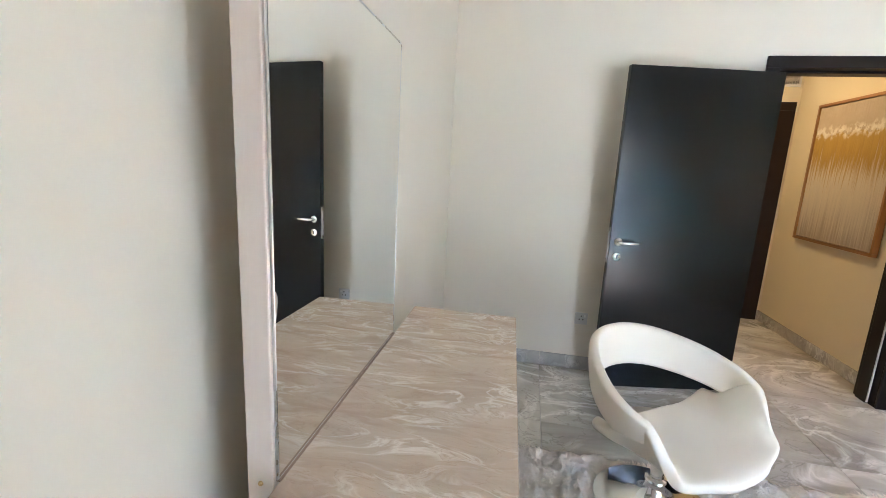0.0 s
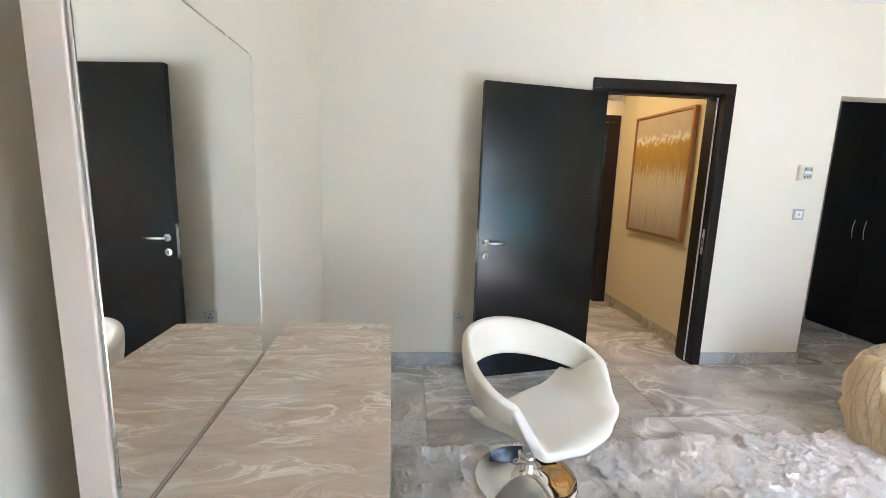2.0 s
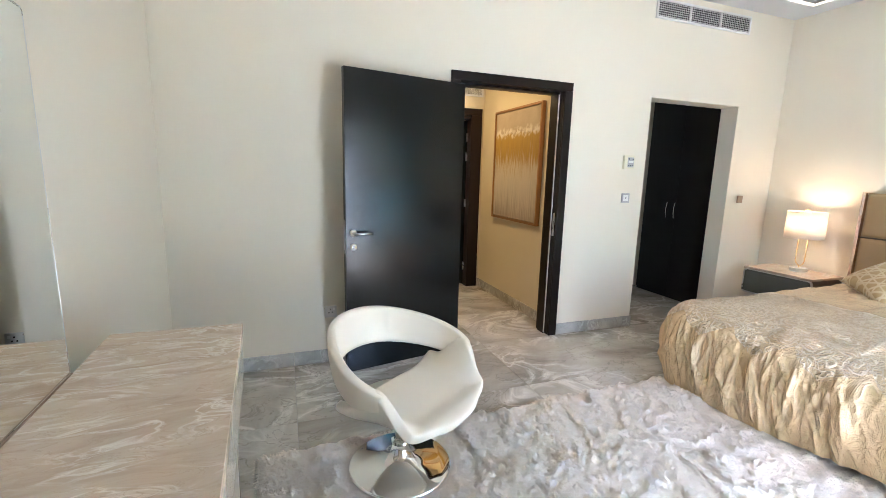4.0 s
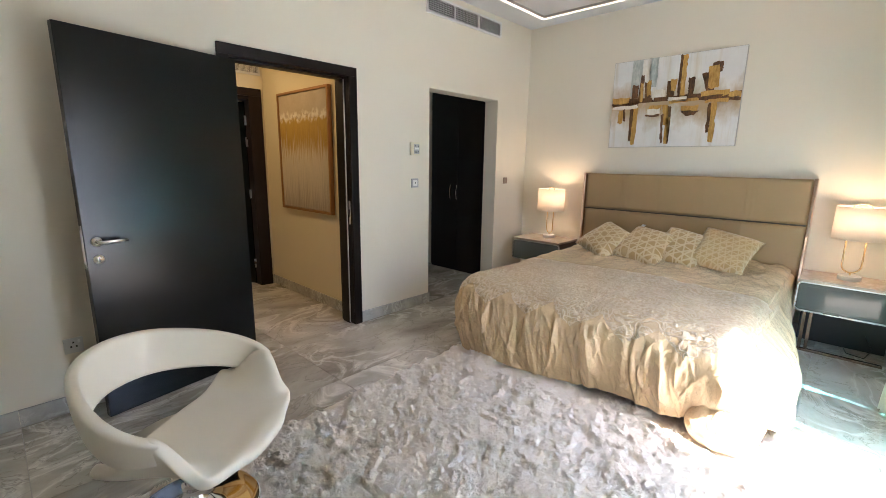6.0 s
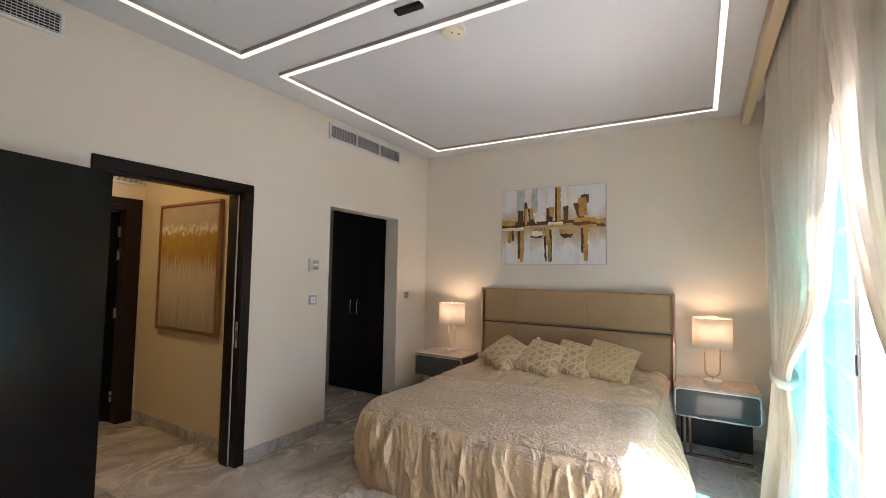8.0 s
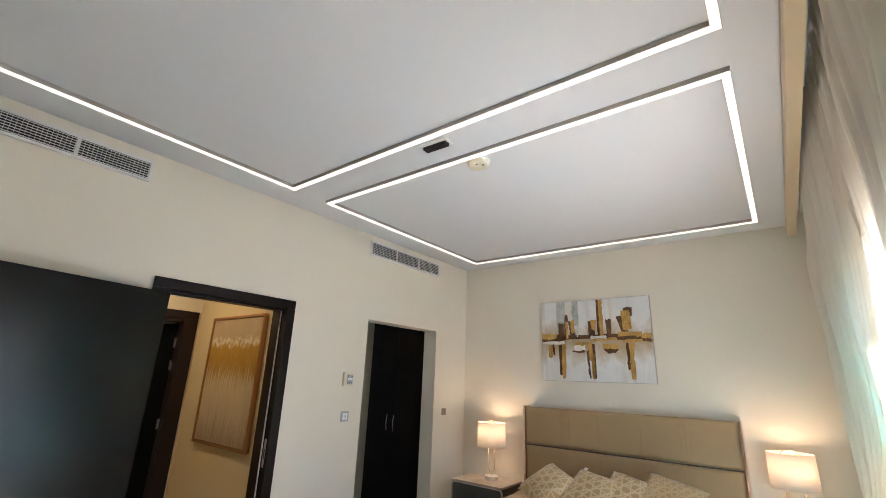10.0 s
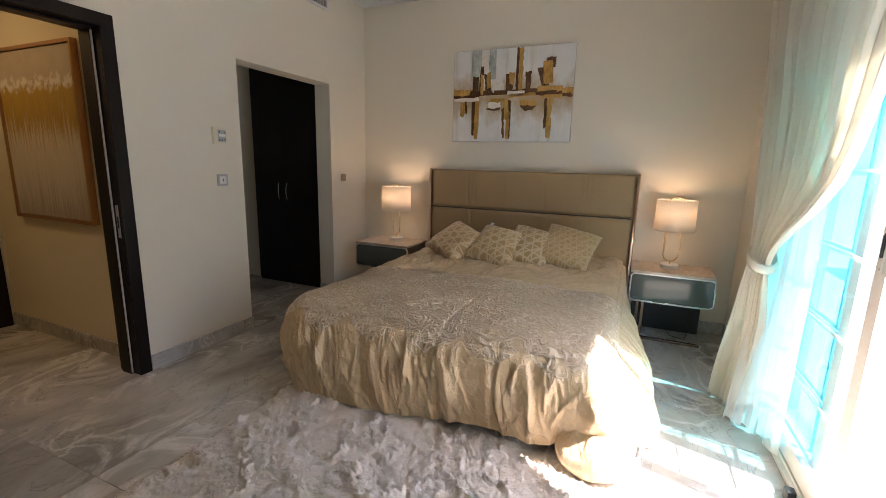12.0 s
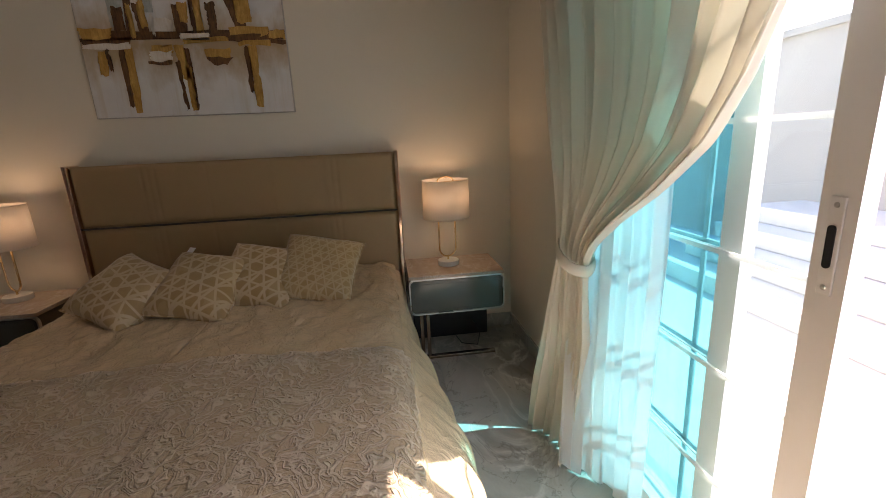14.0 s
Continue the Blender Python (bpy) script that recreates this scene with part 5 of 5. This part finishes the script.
mf = prism(clipped(0.0, 0.0005), "x", 0.0, 0.052)
soften(mf, 0.003, 2)
part("frame", mf, LACQUER_PALE, mir, "pale pinkish lacquered frame")
part("glass", prism(clipped(0.010, VZ + 0.004), "x", 0.0525, 0.058), MIRROR, mir, "clear mirror glass")
gl = clipped(0.0065, VZ + 0.002)
bmt = tube([(0.056, a, b) for a, b in gl], 0.003, 6, True)
part("base_strip", boxes(((0.0585, MY0 + 0.004, VZ + 0.0005), (0.063, MY1 - 0.004, VZ + 0.0035))), STRIP, mir, "dark brown strip at the foot of the glass")
part("bevel_edge", bmt, SATIN, mir, "thin metal edge", False)
part("fixing_knob", lathe([(0, 0.004), (0.004, 0.003), (0.005, 0)], 16), BRASS, mir).matrix_basis = pose(0.027, MY0 - 0.0002, VZ - 0.005, 90)


# ---- swivel chair ----
ch = thing("swivel_chair", (1.005, 1.905, 0), "cream leatherette tub swivel chair on a chrome trumpet base", "chair", turn=math.degrees(math.atan2(-0.8, 0.6)))
# local x points to the chair's front
part("base", lathe([(0.0, 0.031), (0.235, 0.031), (0.243, 0.034), (0.243, 0.040), (0.235, 0.044), (0.19, 0.050), (0.12, 0.062), (0.07, 0.082), (0.045, 0.108), (0.038, 0.14), (0.036, 0.15)], 72), CHROME, ch, "polished chrome trumpet base", True)
part("collar", lathe([(0.0, 0.15), (0.041, 0.15), (0.043, 0.154), (0.043, 0.166), (0.030, 0.172), (0, 0.172)], 36), CHROME, ch, smooth=False)
part("column", lathe([(0.0, 0.172), (0.025, 0.172), (0.025, 0.30), (0.0, 0.30)], 28), CHROME, ch, smooth=False)
part("seat_plate", lathe([(0.0, 0.295), (0.09, 0.295), (0.17, 0.335), (0.21, 0.37), (0.0, 0.37)], 40), LEATHER, ch, smooth=True)


def ease(a, b, x):
    t = min(1.0, max(0.0, (x - a) / (b - a)))
    return t * t * (3 - 2 * t)


def seat_at(u, v):
    """The seat pan: straight at the rear, rounded lip at the front, its sides rising to the corners of the hoop."""
    k = (u - 0.5) * 2
    m = abs(k)
    rear, front = -0.118 + 0.05 * m ** 3, 0.345 - 0.075 * m ** 3.2
    x = rear + (front - rear) * v
    half = 0.334 - 0.045 * ease(0.14, 0.30, x)
    side = 0.485 + 0.122 * ease(-0.02, 0.135, x) - 0.195 * ease(0.15, 0.285, x)
    z = 0.405 + 0.012 * ease(0.2, 0.33, x) - 0.014 * (1 - m * m) - 0.02 * ease(0.30, 0.345, x)
    z += (side - z) * ease(0.70, 1.02, m) ** 1.3
    return (x, half * (k * 0.80 if m < 0.7 else math.copysign(0.56 + 0.44 * math.sin((m - 0.7) / 0.3 * math.pi / 2), k)), z)


def hoop_at(u, v):
    """The back rest: a band that rises from both seat corners round the back, clear of the seat."""
    a = (u - 0.5) * 2 * 121
    m = abs(a)
    c, n = math.cos(radians(a)), math.sin(radians(a))
    sup = (abs(c) ** 2.1 + abs(n) ** 2.1) ** (-1 / 2.1)
    top = 0.746 - 0.150 * (m / 117) ** 1.9
    low = 0.548 - 0.050 * (m / 95) ** 2 + 0.04 * ease(95, 121, m)
    z = low + (top - low) * v
    r = sup * (0.93 + 0.07 * v + 0.018 * math.sin(math.pi * v))
    return (-(0.312 if c > 0 else 0.335) * r * c, (0.298 + 0.070 * ease(45, 117, m)) * r * n, z)


pan = part("seat_pan", grid(25, 17, seat_at), LEATHER, ch, "cream upholstered seat pan", True)
rough_up(pan, 2, 0.044, 0)
hoop = part("back_hoop", grid(45, 7, hoop_at), LEATHER, ch, "cream upholstered hoop back above an open slot", True)
rough_up(hoop, 2, 0.040, 0)

# ---- rug ----
rug = thing("rug", (1.86, 1.22, 0), "thick cream faux fur rug with matted pile", "rug", turn=2.0)
RW, RD = 1.47, 1.0


def pile_height(x, y):
    e = min(RW - abs(x), RD - abs(y))
    rim = math.sqrt(max(0.0, min(1.0, e / 0.035)))
    a = fbm(x * 5.4 + 0.6 * fbm(x * 2.2, y * 2.2, 5, 2), y * 4.2, 0.5, 4)
    b = fbm(x * 14, y * 14, 3.5, 3)
    ridge = 1 - min(1, abs(a) * 3.0)
    press = min(1.0, max(0.0, (math.hypot(x + 0.831, y - 0.714) - 0.22) / 0.09))
    curl = fbm(x * 9 + 1.5 * a, y * 11 + 2.0 * b, 6.5, 3)
    tuft = 1 - min(1, abs(curl) * 3.4)
    return rim * (0.021 + press * (0.006 + 0.027 * ridge ** 2.5 + 0.014 * tuft ** 2 + 0.014 * a + 0.006 * b)) + 0.002


def rug_at(u, v):
    x, y = (u - 0.5) * 2 * RW, (v - 0.5) * 2 * RD
    wob = 0.012 * noise.noise((x * 4, y * 4, 8))
    return (x + wob * (abs(x) > RW - 0.01), y + wob * (abs(y) > RD - 0.01), pile_height(x, y))


part("backing", boxes(((-RW + 0.01, -RD + 0.01, 0.001), (RW - 0.01, RD - 0.01, 0.004))), CANVAS, rug)
part("pile_bed", grid(420, 286, rug_at), FUR, rug, smooth=True)
rng = np.random.default_rng(3)
N = 80000
fx, fy = rng.uniform(-RW, RW, N), rng.uniform(-RD, RD, N)
ang = np.array([3.0 * fbm(a * 1.6, b * 1.6, 2.0, 3) for a, b in zip(fx, fy)]) * 2 + rng.normal(0, 0.35, N)
fz = np.array([pile_height(a, b) for a, b in zip(fx, fy)])
ln, wd2 = rng.uniform(0.014, 0.034, N), rng.uniform(0.0020, 0.0040, N)
dx, dy = np.cos(ang), np.sin(ang)
up = rng.uniform(0.0, 0.40, N)
P = np.empty((N, 3, 3))
P[:, 0] = np.stack([fx - dy * wd2, fy + dx * wd2, fz - 0.003], 1)
P[:, 1] = np.stack([fx + dy * wd2, fy - dx * wd2, fz - 0.003], 1)
P[:, 2] = np.stack([fx + dx * ln, fy + dy * ln, fz + ln * up * 0.6], 1)
me = bpy.data.meshes.new("pile")
me.from_pydata(P.reshape(-1, 3).tolist(), [], np.arange(N * 3).reshape(-1, 3).tolist())
me.materials.append(FUR)
pile = new("pile", me)
pile.parent = rug
tagged(pile, kind="stuff")
pile.name = "fur"

# ---- floor tiles ----
floor = tagged(new("floor"), "polished grey marble floor tiles with fine joints", "floor", "", "structure")
part("bed_of_mortar", boxes(((X0 - 0.15, Y0 - 0.2, -0.06), (5.48, 6.7, -0.004))), GROUT, floor)
TX, TY, G = 1.5, 0.75, 0.0014
meshes = {}
y = 2.47 - 4 * TY
while y < 6.7:
    x = 0.55 - TX
    while x < 5.4:
        xa, xb, ya, yb = max(x, X0), min(x + TX, 5.4), max(y, Y0 - 0.001), min(y + TY, 6.6)
        if xb - xa > 0.02 and yb - ya > 0.02:
            key = (round(xb - xa, 3), round(yb - ya, 3))
            if key not in meshes:
                w, d = key
                bm = boxes(((-w / 2 + G, -d / 2 + G, -0.010), (w / 2 - G, d / 2 - G, 0.0)))
                top = [e for e in bm.edges if all(v.co.z > -0.001 for v in e.verts)]
                bmesh.ops.bevel(bm, geom=top, offset=0.0012, segments=1, affect="EDGES")
                ob = part("floor_tile", bm, FLOOR, floor)
                meshes[key] = ob.data
            else:
                ob = new("floor_tile", meshes[key])
                ob.parent = floor
            ob.location = ((xa + xb) / 2, (ya + yb) / 2, 0)
        x += TX
    y += TY
